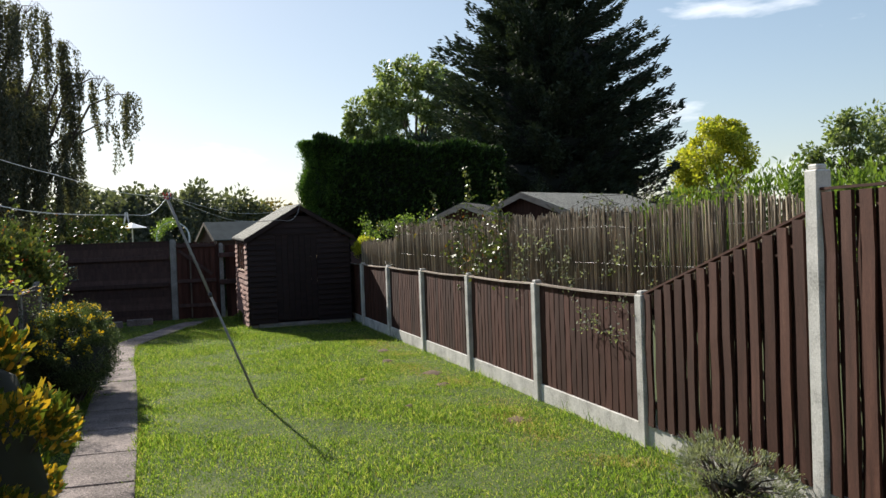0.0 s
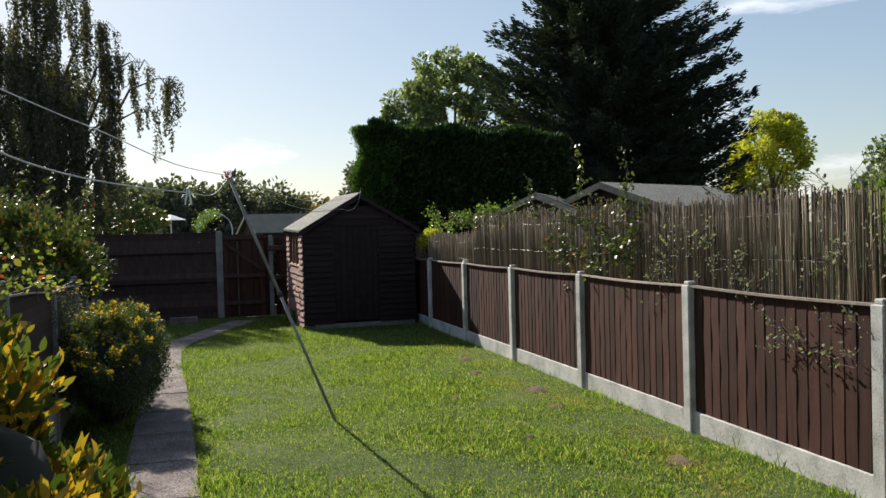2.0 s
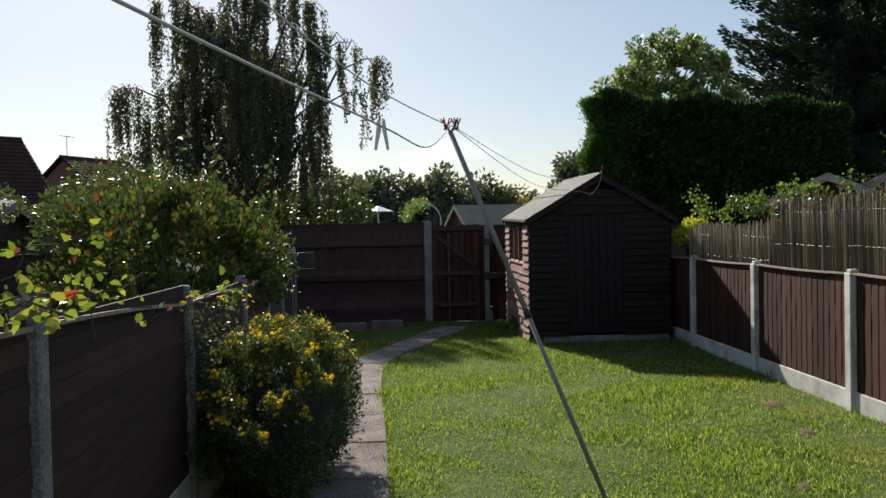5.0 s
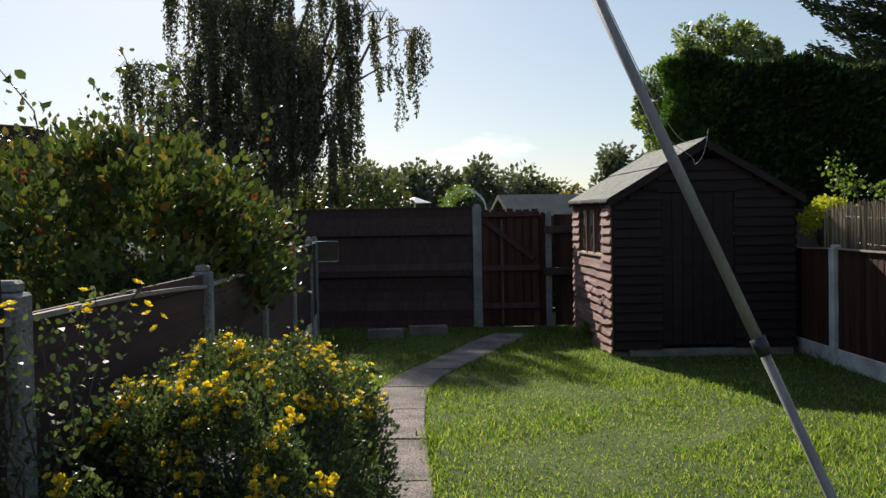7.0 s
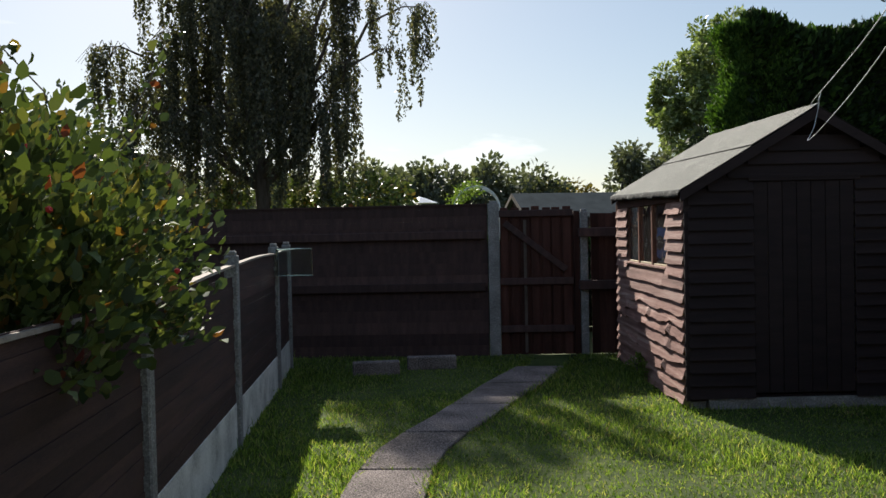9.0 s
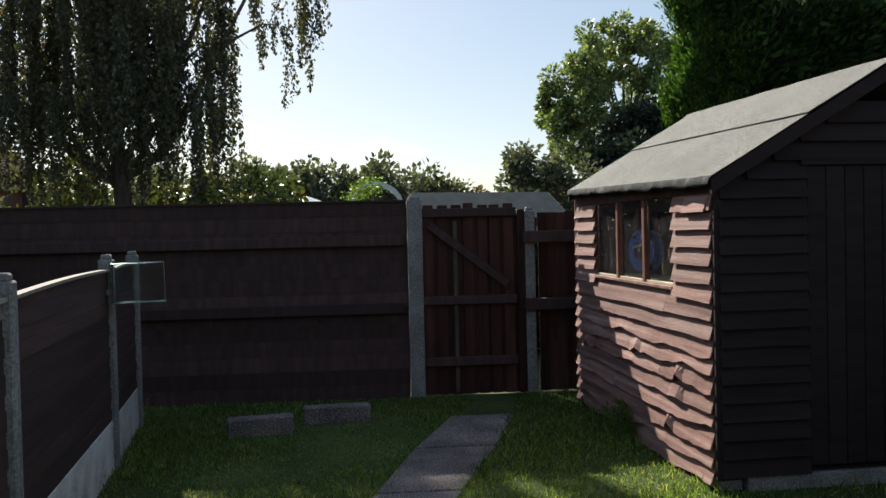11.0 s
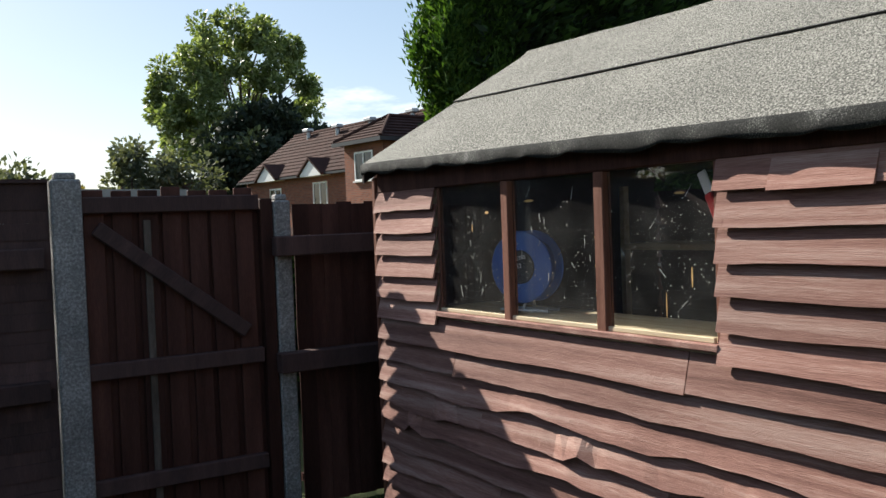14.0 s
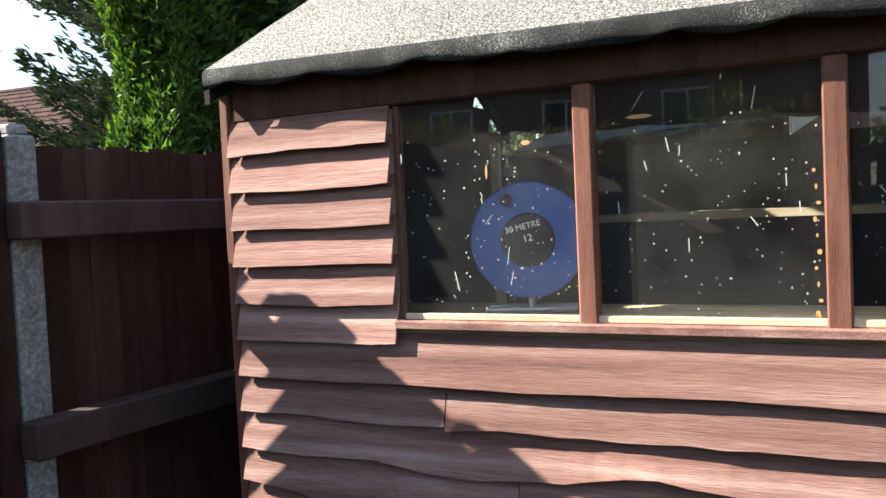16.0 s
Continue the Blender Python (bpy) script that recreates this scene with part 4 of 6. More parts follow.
# things in the shed
bench = thing("workbench", SHED_AT, "pale bare timber bench inside the shed under the window", "workbench")
part("worktop", slab_bm((XW + 0.05, WY0 - 0.2, 1.02), (XW + 0.50, WY1 + 0.3, 1.045), 0.003), WOOD_RAW, bench)
part("back_rail", slab_bm((XW + 0.022, WY0 - 0.15, 0.98), (XW + 0.045, WY1 + 0.2, 1.03), 0.002), WOOD_RAW, bench)
for y in (WY0 - 0.15, WY1 + 0.2):
    for x in (XW + 0.07, XW + 0.42):
        part("leg", slab_bm((x, y, 0.10), (x + 0.05, y + 0.05, 1.019), 0.003), WOOD_RAW, bench)


def disc(bm, at, r_in, r_out, w, sides=40, tilt=0):
    """A ring whose axis lies along x."""
    prof = ((r_in, -w), (r_out, -w), (r_out + 0.004, 0), (r_out, w), (r_in, w))
    rings = []
    for k in range(sides):
        a = 2 * math.pi * k / sides
        rings.append([bm.verts.new((at[0] + p[1], at[1] + p[0] * math.cos(a), at[2] + p[0] * math.sin(a))) for p in prof])
    for k in range(sides):
        a, b = rings[k], rings[(k + 1) % sides]
        for s in range(5):
            bm.faces.new((a[s], b[s], b[(s + 1) % 5], a[(s + 1) % 5]))
    return bm


reel = thing("cable_reel", pose(XW + 0.22, 17.885, 1.240, 0, 0, 20), "round blue plastic cable reel standing on the bench behind the glass", "cable reel")
part("front_flange", disc(bmesh.new(), (-0.045, 0, 0), 0.066, 0.147, 0.004), PLASTIC_BLUE, reel, smooth=False)
part("back_flange", disc(bmesh.new(), (0.045, 0, 0), 0.02, 0.147, 0.004), PLASTIC_BLUE, reel)
part("winding", disc(bmesh.new(), (0, 0, 0), 0.05, 0.118, 0.038), plain("blue cable", (0.02, 0.07, 0.25), 0.5), reel)
part("hub", disc(bmesh.new(), (-0.052, 0, 0), 0.0005, 0.066, 0.006), PLASTIC_DARK, reel, "dark centre plate with small pale lettering")
bm = bmesh.new()
bmesh.ops.create_uvsphere(bm, u_segments=12, v_segments=8, radius=0.016)
bmesh.ops.translate(bm, verts=bm.verts, vec=(-0.062, 0.05, 0.105))
part("knob", bm, PLASTIC_DARK, reel)
bm = bmesh.new()
tube(bm, [(-0.03, -0.12, -0.183), (-0.03, 0.12, -0.183)], 0.008, 8), tube(bm, [(0.05, -0.12, -0.183), (0.05, 0.12, -0.183)], 0.008, 8)
tube(bm, [(-0.03, 0.0, -0.183), (0.0, 0, 0.0), (0.05, 0, -0.183)], 0.007, 8)
part("stand", bm, METAL_GREY, reel)


def writing(words, parent, m, size, mat, label):
    cu = bpy.data.curves.new("words", "FONT")
    cu.body, cu.size, cu.align_x, cu.align_y, cu.extrude = words, size, "CENTER", "CENTER", 0.0005
    tmp = bpy.data.objects.new("words", cu)
    scene.collection.objects.link(tmp)
    bpy.context.view_layer.update()
    me = bpy.data.meshes.new_from_object(tmp.evaluated_get(bpy.context.evaluated_depsgraph_get()))
    bpy.data.objects.remove(tmp)
    ob = link_mesh("lettering", me, None, parent, label)
    me.materials.clear()
    me.materials.append(mat)
    ob.matrix_basis = m
    return ob


INK = plain("pale lettering", (0.6, 0.6, 0.62), 0.6)
writing("30 METRE", reel, pose(-0.060, 0.012, 0.034, 90, 0, -90) @ pose(0, 0, 0, 0, 0, 12), 0.022, INK, "small pale lettering 30 METRE")
writing("12", reel, pose(-0.060, 0.0, 0.004, 90, 0, -90) @ pose(0, 0, 0, 0, 0, 12), 0.026, INK, "pale number 12")

saw = thing("handsaw", SHED_AT @ pose(XW + 0.05, 16.715, 1.44, -24, 0, 0), "red handled tool leaning behind the shed window", "tool")
part("handle", slab_bm((0, -0.014, -0.10), (0.02, 0.014, 0.06), 0.005), PLASTIC_RED, saw)
part("blade", slab_bm((0.006, -0.02, 0.06), (0.012, 0.012, 0.13), 0.002), UPVC, saw)
shelf = thing("storage_shelf", SHED_AT, "dim timber shelf with boxes at the back of the shed", "shelf")
part("board", slab_bm((2.1, 16.6, 1.25), (2.48, 18.5, 1.28)), WOOD_RAW, shelf)
part("board", slab_bm((2.1, 16.6, 0.75), (2.48, 18.5, 0.78)), WOOD_RAW, shelf)
for y in (16.6, 18.47):
    part("upright", slab_bm((2.1, y, 0.10), (2.14, y + 0.03, 1.6)), WOOD_RAW, shelf)

# ---- prop and washing lines ----
BASE, TOP = Vector((0.39, 9.0, 0.0)), Vector((-0.43, 9.49, 2.11))
prop = thing("line_prop", BASE, "leaning dull steel washing line prop standing on the lawn", "clothes prop")
ax = TOP - BASE
tube_a = tube(bmesh.new(), [(0, 0, 0), ax * 0.54], 0.0125, 10)
part("lower_tube", tube_a, POLE_METAL, prop, smooth=True)
part("upper_tube", tube(bmesh.new(), [ax * 0.52, ax], 0.0145, 10), POLE_METAL, prop, smooth=True)
part("collar", tube(bmesh.new(), [ax * 0.505, ax * 0.525], 0.020, 10), PLASTIC_DARK, prop, "dark plastic locking collar", smooth=True)
bm = bmesh.new()
for s in (-1, 1):
    tube(bm, [ax, ax + Vector((0.03 * s, 0.0, 0.03)), ax + Vector((0.035 * s, 0, 0.07))], 0.007, 6)
part("fork", bm, PLASTIC_RED, prop, "worn red plastic fork at the tip")


def sagging(name, points, r, mat, label, category="washing line"):
    pts = []
    P = [Vector(p) for p in points]
    for i in range(len(P) - 1):
        p0, p1, p2, p3 = P[max(i - 1, 0)], P[i], P[i + 1], P[min(i + 2, len(P) - 1)]
        for k in range(8):
            t = k / 8
            pts.append(0.5 * ((2 * p1) + (p2 - p0) * t + (2 * p0 - 5 * p1 + 4 * p2 - p3) * t * t + (3 * p1 - p0 - 3 * p2 + p3) * t ** 3))
    pts.append(P[-1])
    bm = bmesh.new()
    tube(bm, pts, r, 6)
    return tagged(part(name, bm, mat, None, label, smooth=True), "", category, "lines on the prop")


HOOK = SHED_AT @ Vector((XR, RY0 - 0.035, ZR + 0.02))
sagging("washing_line", [TOP + Vector((0, 0, 0.03)), (-0.54, 8.6, 1.94), (-0.66, 7.37, 1.89), (-0.95, 5.05, 1.85), (-1.12, 3.6, 1.95), (-1.6, 0.0, 2.25), (-1.9, -3.5, 2.6)], 0.0032, ROPE, "pale sagging washing line carrying a white peg")
sagging("washing_line", [TOP + Vector((0, 0, 0.03)), (-0.74, 7.8, 2.10), (-0.97, 6.1, 2.125), (-1.16, 5.1, 2.16), (-1.9, 1.5, 2.36), (-2.7, -3.5, 2.7)], 0.0028, ROPE, "pale taut washing line over the garden")
sagging("washing_line", [TOP + Vector((0, 0, 0.04)), (0.3, 12.0, 2.03), (1.1, 14.8, 2.12), HOOK], 0.0022, ROPE, "thin pale line running to the shed ridge")
sagging("washing_line", [TOP + Vector((0.01, 0, 0.03)), (0.3, 12.0, 1.93), (1.1, 14.6, 1.97), (1.4, 15.7, 1.98), (1.56, 16.02, 2.10), HOOK], 0.0022, ROPE, "thin slack pale line looping below the shed ridge")
peg = thing("clothes_peg", (-0.66, 7.37, 1.89), "white plastic clothes peg clipped on the washing line", "clothes peg")
for s in (-1, 1):
    bm = bmesh.new()
    extrude(bm, [(0.004 * s, 0.025), (0.012 * s, 0.02), (0.024 * s, -0.075), (0.016 * s, -0.078), (0.002 * s, -0.01)], 1, -0.006, 0.006)
    part("leg", bm, PLASTIC_WHITE, peg)
for k, (dx, mt, cn) in enumerate(((-0.03, PLASTIC_RED, "red"), (0.02, PLASTIC_BLUE, "blue"), (0.045, PLASTIC_DARK, "dark"), (-0.012, PLASTIC_RED, "red"))):
    pg = thing("clothes_peg", TOP + Vector((dx, 0.01 * k - 0.02, 0.045)), cn + " plastic clothes peg clipped by the prop's tip", "clothes peg", "pegs at the tip")
    for s in (-1, 1):
        part("leg", slab_bm((0.002 * s - 0.003, -0.005, -0.04), (0.002 * s + 0.004, 0.005, 0.035), 0.001), mt, pg).matrix_basis = pose(0, 0, 0, 0, 12 * s + 20 * (k - 1.5), 0)

# ---- small things by the back fence ----
for nm, (x, y), L, rz, col in (("brick_block", (-2.20, 17.78), 0.46, 10, SLAB), ("brick_block", (-1.70, 18.10), 0.50, 6, SLAB)):
    b = thing(nm, pose(x, y, 0, 0, 0, rz), "pale concrete block lying in the grass by the fence", "concrete block", "blocks by the fence")
    part("block", slab_bm((0, 0, -0.01), (L, 0.12, 0.13), 0.01), col, b)
tub = thing("plastic_tray", pose(-2.73, 17.02, 1.03, 0, 0, 8), "clear green plastic tray hung on the fence post", "tray")
bm = bmesh.new()
o = 0.004
block(bm, (0, 0, 0), (0.31, o, 0.24)), block(bm, (0, o, 0), (o, 0.10, 0.24)), block(bm, (0.306, o, 0), (0.31, 0.10, 0.24)), block(bm, (o, o, 0), (0.306, 0.10, o))
part("tray", bm, GREEN_CLEAR, tub)
bm = bmesh.new()
tube(bm, [(0, 0.0, 0.24), (0.31, 0.0, 0.24), (0.315, 0.0, 0.0), (0.0, 0.0, 0.0), (0, 0, 0.24)], 0.006, 6)
part("rim", bm, GREEN_CLEAR, tub)
part("bracket", slab_bm((-0.12, 0.01, 0.05), (0.0, 0.03, 0.08)), METAL_GREY, tub)

# ---- trees and hedges ----
BIRCH_DOMES = [(-3.3, 0, 5.75, 0.72, 2.4), (-2.45, 0.4, 5.0, 0.7, 2.3), (-1.75, -0.4, 8.1, 0.8, 2.3), (-1.0, 0.6, 7.9, 0.9, 3.3), (0.0, 0, 9.3, 0.75, 3.2), (0.85, -0.3, 9.0, 0.8, 3.4),
               (1.65, 0.4, 8.05, 0.6, 2.8), (2.3, 0.0, 7.05, 0.6, 2.4), (2.75, 0.3, 6.95, 0.38, 1.5), (3.55, 0.2, 6.45, 0.5, 2.2), (3.0, 0.0, 5.5, 0.33, 1.6), (-1.6, 0, 6.0, 0.9, 2.8), (-0.8, 1.0, 5.6, 1.15, 3.0),
               (0.4, -0.9, 6.2, 1.1, 3.2), (1.3, 0.5, 6.2, 0.95, 3.2), (-2.3, -0.5, 4.2, 0.65, 2.0), (2.0, -0.2, 5.2, 0.55, 2.5), (0.2, 1.3, 7.0, 1.1, 3.2), (-0.5, -0.9, 7.2, 0.9, 3.0), (1.2, -0.6, 4.4, 0.9, 2.6), (-0.9, -0.5, 4.3, 0.9, 2.4)]


def weeping_tree(name, rng, base, height, label):
    """A birch with limbs that arch out and long strands that hang from them."""
    root = thing(name, base, label, "tree")
    bm = bmesh.new()
    tube(bm, [(0, 0, -0.2), (0.1, 0, 2.2), (-0.1, 0.1, 4.5), (0.05, 0, height - 1.2), (0.1, 0, height)], [0.21, 0.17, 0.12, 0.05, 0.02], 9)
    strands = []
    for dx, dy, top, rad, hang in BIRCH_DOMES:
        fork = Vector((0.25 * dx, 0.25 * dy, max(1.8, top - 1.0 - 0.9 * math.hypot(dx, dy))))
        fork.z = min(max(fork.z, 3.0), top - 0.6)
        tube(bm, [(0, 0, max(1.6, fork.z - 0.6)), fork, (dx * 0.7, dy * 0.7, top - 0.45), (dx * 0.92, dy * 0.92, top - 0.1), (dx + 0.3 * rad * (1 if dx > 0 else -1), dy, top - 0.1)], [0.07, 0.055, 0.035, 0.018, 0.008], 5)
        for _ in range(int(27 * rad * rad)):
            a, q = rng.uniform(0, 2 * math.pi), math.sqrt(rng.uniform(0, 1))
            p = Vector((dx + math.cos(a) * q * rad, dy + math.sin(a) * q * rad, top - 0.55 * rad * q * q - 0.12 * rng.random()))
            drop = hang * rng.uniform(0.35, 1.08)
            for _ in range(3):
                strands.append((p + Vector(rng.normal(size=3) * 0.055), drop * rng.uniform(0.7, 1.0)))
        for _ in range(int(16 * rad)):
            a = rng.uniform(0, 2 * math.pi)
            e = Vector((dx + math.cos(a) * rad, dy + math.sin(a) * rad, top - 0.6 * rad))
            tube(bm, [(dx, dy, top - 0.35), ((dx + e.x) / 2, (dy + e.y) / 2, top - 0.02), e], [0.012, 0.008, 0.004], 3)
    part("trunk", bm, BARK, root, "", "", True)
    P, D = [], []
    for s, L in strands:
        L = min(L, s.z - 1.0)
        if L < 0.3:
            continue
        k = int(L * 66)
        t = rng.uniform(0, 1, k)
        sway = rng.normal(size=2) * 0.09
        q = np.stack([s.x + sway[0] * t, s.y + sway[1] * t, s.z - L * t], 1) + rng.normal(size=(k, 3)) * np.array((0.040, 0.040, 0.03)) * (1.15 - 0.6 * t[:, None])
        P.append(q)
        D.append(np.stack([rng.normal(size=k) * 0.6, rng.normal(size=k) * 0.6, -np.ones(k)], 1))
    foliage("crown", rng, np.concatenate(P), np.concatenate(D), 0.08, LEAF_BIRCH, root, 0.6)
    return root


weeping_tree("birch_tree", np.random.default_rng(21), (-5.95, 28.2, 0), 9.3, "tall weeping birch with hanging dark green strands")


def conifer(name, rng, base, height, spread, label):
    """A big dark conifer: whorls of branches that sweep out and up at the tips, with hanging sprays."""
    root = thing(name, base, label, "tree")
    bm = bmesh.new()
    tube(bm, [(0, 0, -0.2), (0, 0, height * 0.5), (0, 0, height)], [0.35, 0.22, 0.03], 9)
    P, D = [], []
    z = 0.5
    while z < height - 0.15:
        f = 1 - (z / height)
        r = max(0.3, spread * float(np.interp(z / height, [0, 0.15, 0.4, 0.63, 0.81, 0.95, 1.0], [0.85, 1.0, 1.02, 0.92, 0.68, 0.36, 0.08])))
        for i in range(int(7 + r * 2.2)):
            a = rng.uniform(0, 2 * math.pi)
            L = r * rng.uniform(0.55, 1.22)
            d = np.array((math.cos(a), math.sin(a), 0))
            side = np.array((-d[1], d[0], 0))
            k = int(60 + 95 * L)
            t = rng.uniform(0.12, 1, k) ** 0.75
            lift = 0.30 * L * t ** 2.2 - 0.10 * L * t
            wid = 0.42 * (1 - t) + 0.10
            q = d * (L * t)[:, None] + side * (rng.normal(size=k) * wid * 0.8)[:, None] + np.array((0, 0, 1)) * (z + lift + rng.normal(size=k) * 0.09 - abs(rng.normal(size=k)) * 0.12 * (1 - t))[:, None]
            P.append(q)
            D.append(d + side * rng.normal(size=(k, 1)) * 0.6 + np.array((0, 0, 1)) * (0.45 * t[:, None] + rng.normal(size=(k, 1)) * 0.35))
            if i % 2 == 0:
                tip = Vector(d * L * 0.95) + Vector((0, 0, z + 0.16 * L))
                tube(bm, [(0, 0, z), Vector(d * L * 0.5) + Vector((0, 0, z - 0.02 * L)), tip], [0.04, 0.025, 0.006], 4)
        z += 0.24 + 0.02 * f
    part("trunk", bm, BARK, root, "", "", True)
    # added filler, near black in place of the shade deep between branches
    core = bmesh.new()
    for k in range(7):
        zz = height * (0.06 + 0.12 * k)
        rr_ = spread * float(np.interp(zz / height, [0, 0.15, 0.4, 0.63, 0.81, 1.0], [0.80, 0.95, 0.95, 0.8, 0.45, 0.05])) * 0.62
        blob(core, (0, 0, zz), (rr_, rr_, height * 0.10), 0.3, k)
    part("inner_mass", core, plain("shade-dark core", (0.010, 0.012, 0.009), 0.9), root, "", "stuff", True)
    foliage("crown", rng, np.concatenate(P), np.concatenate(D), 0.20, LEAF_CONIFER, root, 0.30)
    return root


conifer("conifer_tree", np.random.default_rng(31), (12.05, 28.9, 0), 11.1, 3.92, "very tall dark conifer with upswept branch tips")


def clipped_hedge(name, rng, lo, hi, n, mat, label, rough=0.22, spray=0.13, taper=False):
    root = thing(name, ((lo[0] + hi[0]) / 2, (lo[1] + hi[1]) / 2, 0), label, "hedge")
    ax_, ay = (hi[0] - lo[0]) / 2, (hi[1] - lo[1]) / 2
    # solid filler block; its near-black colour imitates the shade inside the hedge
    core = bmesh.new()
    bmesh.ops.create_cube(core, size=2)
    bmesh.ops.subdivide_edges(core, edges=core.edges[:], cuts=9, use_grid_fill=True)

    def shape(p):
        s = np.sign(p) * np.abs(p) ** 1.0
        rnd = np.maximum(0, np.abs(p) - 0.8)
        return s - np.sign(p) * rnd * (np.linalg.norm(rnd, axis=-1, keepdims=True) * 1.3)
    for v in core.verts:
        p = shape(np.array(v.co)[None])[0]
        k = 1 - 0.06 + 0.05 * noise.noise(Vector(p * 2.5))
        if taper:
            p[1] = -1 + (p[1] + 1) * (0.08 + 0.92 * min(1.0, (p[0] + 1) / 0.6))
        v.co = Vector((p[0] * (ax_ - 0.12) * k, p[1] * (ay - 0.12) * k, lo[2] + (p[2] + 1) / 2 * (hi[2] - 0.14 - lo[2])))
    part("inner_mass", core, plain("shade-dark hedge core", (0.012, 0.016, 0.009), 0.9), root, "", "stuff", True)
    P = rng.uniform(-1, 1, (n, 3))
    area = np.array((ay * (hi[2] - lo[2]) / 2, ax_ * (hi[2] - lo[2]) / 2, ax_ * ay * 0.8))
    axis = rng.choice(3, n, p=area / area.sum())
    sgn = np.where(rng.random(n) < 0.5, -1.0, 1.0)
    sgn[axis == 2] = 1
    P[np.arange(n), axis] = sgn
    N = np.zeros((n, 3))
    N[np.arange(n), axis] = sgn
    if taper:
        P[:, 1] = -1 + (P[:, 1] + 1) * (0.08 + 0.92 * np.minimum(1.0, (P[:, 0] + 1) / 0.6))
    Q = shape(P) * np.array((ax_, ay, (hi[2] - lo[2]) / 2)) + np.array((0, 0, (hi[2] + lo[2]) / 2))
    lump = 0.5 + 0.5 * np.sin(Q[:, 0] * 3.1 + np.sin(Q[:, 2] * 2.3) * 1.5) * np.sin(Q[:, 1] * 2.7 + Q[:, 2] * 3.3)
    Q = Q + N * ((lump - 0.6) * rough + rng.normal(size=n) * 0.03)[:, None] - N * (rng.uniform(0, 0.22, n) ** 1.2)[:, None]
    D = N + rng.normal(size=(n, 3)) * 0.5 + np.array((0, 0, 0.5))
    foliage("sprays", rng, Q, D, spray, mat, root, 0.4)
    return root


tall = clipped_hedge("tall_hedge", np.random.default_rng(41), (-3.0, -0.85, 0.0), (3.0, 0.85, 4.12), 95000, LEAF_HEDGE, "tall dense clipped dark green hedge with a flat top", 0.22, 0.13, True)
tall.matrix_world = pose(5.02, 22.42, 0, 0, 0, 16)
# extra sprays on the sunward end, painted brighter to look sunlit
rng = np.random.default_rng(43)
n = 72000
z = rng.uniform(0.3, 3.98, n)
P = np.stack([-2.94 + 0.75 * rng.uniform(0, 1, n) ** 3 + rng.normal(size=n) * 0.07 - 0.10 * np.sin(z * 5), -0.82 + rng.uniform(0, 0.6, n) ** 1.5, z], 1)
foliage("end_sprays", rng, P, np.array((-0.5, -0.25, 0.75)) + rng.normal(size=(n, 3)) * 0.5, 0.075, LEAF_HEDGE_LIT, tall, 0.28, "feathery green sprays with sunlight put into their colour")
# made-up hedge that keeps the bright field out of the gate's gaps
low = clipped_hedge("filler_hedge", np.random.default_rng(42), (-5.0, 21.3, 0.0), (3.2, 22.2, 1.25), 26000, LEAF_HEDGE, "dark low hedge added beyond the end fence to hide bright land")

broad_tree("poplar_tree", np.random.default_rng(51), (20.5, 84.0, 0), 18.7, (7.0, 6.3, 8.0), 36000, 0.40, LEAF_POPLAR, "big silvery green poplar with sunlit gaps", 170, 0.85, 11.0, 0.4, 0.5, 34)
broad_tree("far_tree", np.random.default_rng(52), (19.8, 75.0, 0), 10.2, (5.3, 4.2, 5.2), 26000, 0.46, LEAF_CONIFER, "dark round tree below the poplar", 60, 1.3, 4.9, 0.3, 0.5, 8)
broad_tree("golden_tree", np.random.default_rng(53), (34.6, 52.9, 0), 8.9, (2.7, 2.7, 3.3), 16000, 0.24, LEAF_GOLD, "yellow-green rounded tree in sun", 60, 0.75, 5.6, 0.25, 0.5, 12)
for i, (x, y, h, r, n) in enumerate(((26.0, 30.0, 5.9, 1.1, 5000), (28.2, 30.0, 6.5, 1.5, 8000), (24.6, 30.5, 4.6, 0.8, 3000))):
    broad_tree("garden_tree", np.random.default_rng(60 + i), (x, y, 0), h, (r * 0.85, r * 0.85, h * 0.32), int(n * 0.55), 0.2, LEAF_POPLAR, "slim grey-green garden tree beyond the fence", 26, 0.5, h * 0.68, 0.12, 0.5, 10)

# the far line of trees
rng = np.random.default_rng(70)
FAR = [(-42, 62, 6.2, 6, 0), (-34, 70, 5.6, 6, 0), (-27, 66, 5.2, 5.5, 0), (-20, 72, 6.0, 6, 0), (-13.5, 66, 6.6, 4.6, 0), (-8.6, 62, 6.2, 3.6, 0), (-4.6, 60, 5.6, 3.2, 0), (-1.5, 60, 6.5, 2.8, 0), (1.4, 62, 6.0, 2.4, 0), (3.6, 70, 4.4, 2.6, 1), (6.2, 76, 5.2, 3.2, 1), (9.0, 70, 8.4, 2.6, 0), (11.0, 68, 7.3, 2.7, 0), (28, 86, 7, 5, 0), (36, 80, 7.2, 5, 0), (44, 70, 6.6, 5, 0), (50, 58, 6.0, 5, 0), (55, 46, 5.6, 5, 0)]
for i, (x, y, h, r, a) in enumerate(FAR):
    h *= 0.84
    broad_tree("far_tree", rng, (x, y, 0), h, (r, r * 0.8, h * 0.55), int(2400 + 900 * r), 0.36, LEAF_AUTUMN if a else LEAF_FAR, "yellowish brown far tree in the tree line" if a else "dull green far tree in the tree line", 36, 1.0, h * 0.47, 0.16, 0.35, 6)
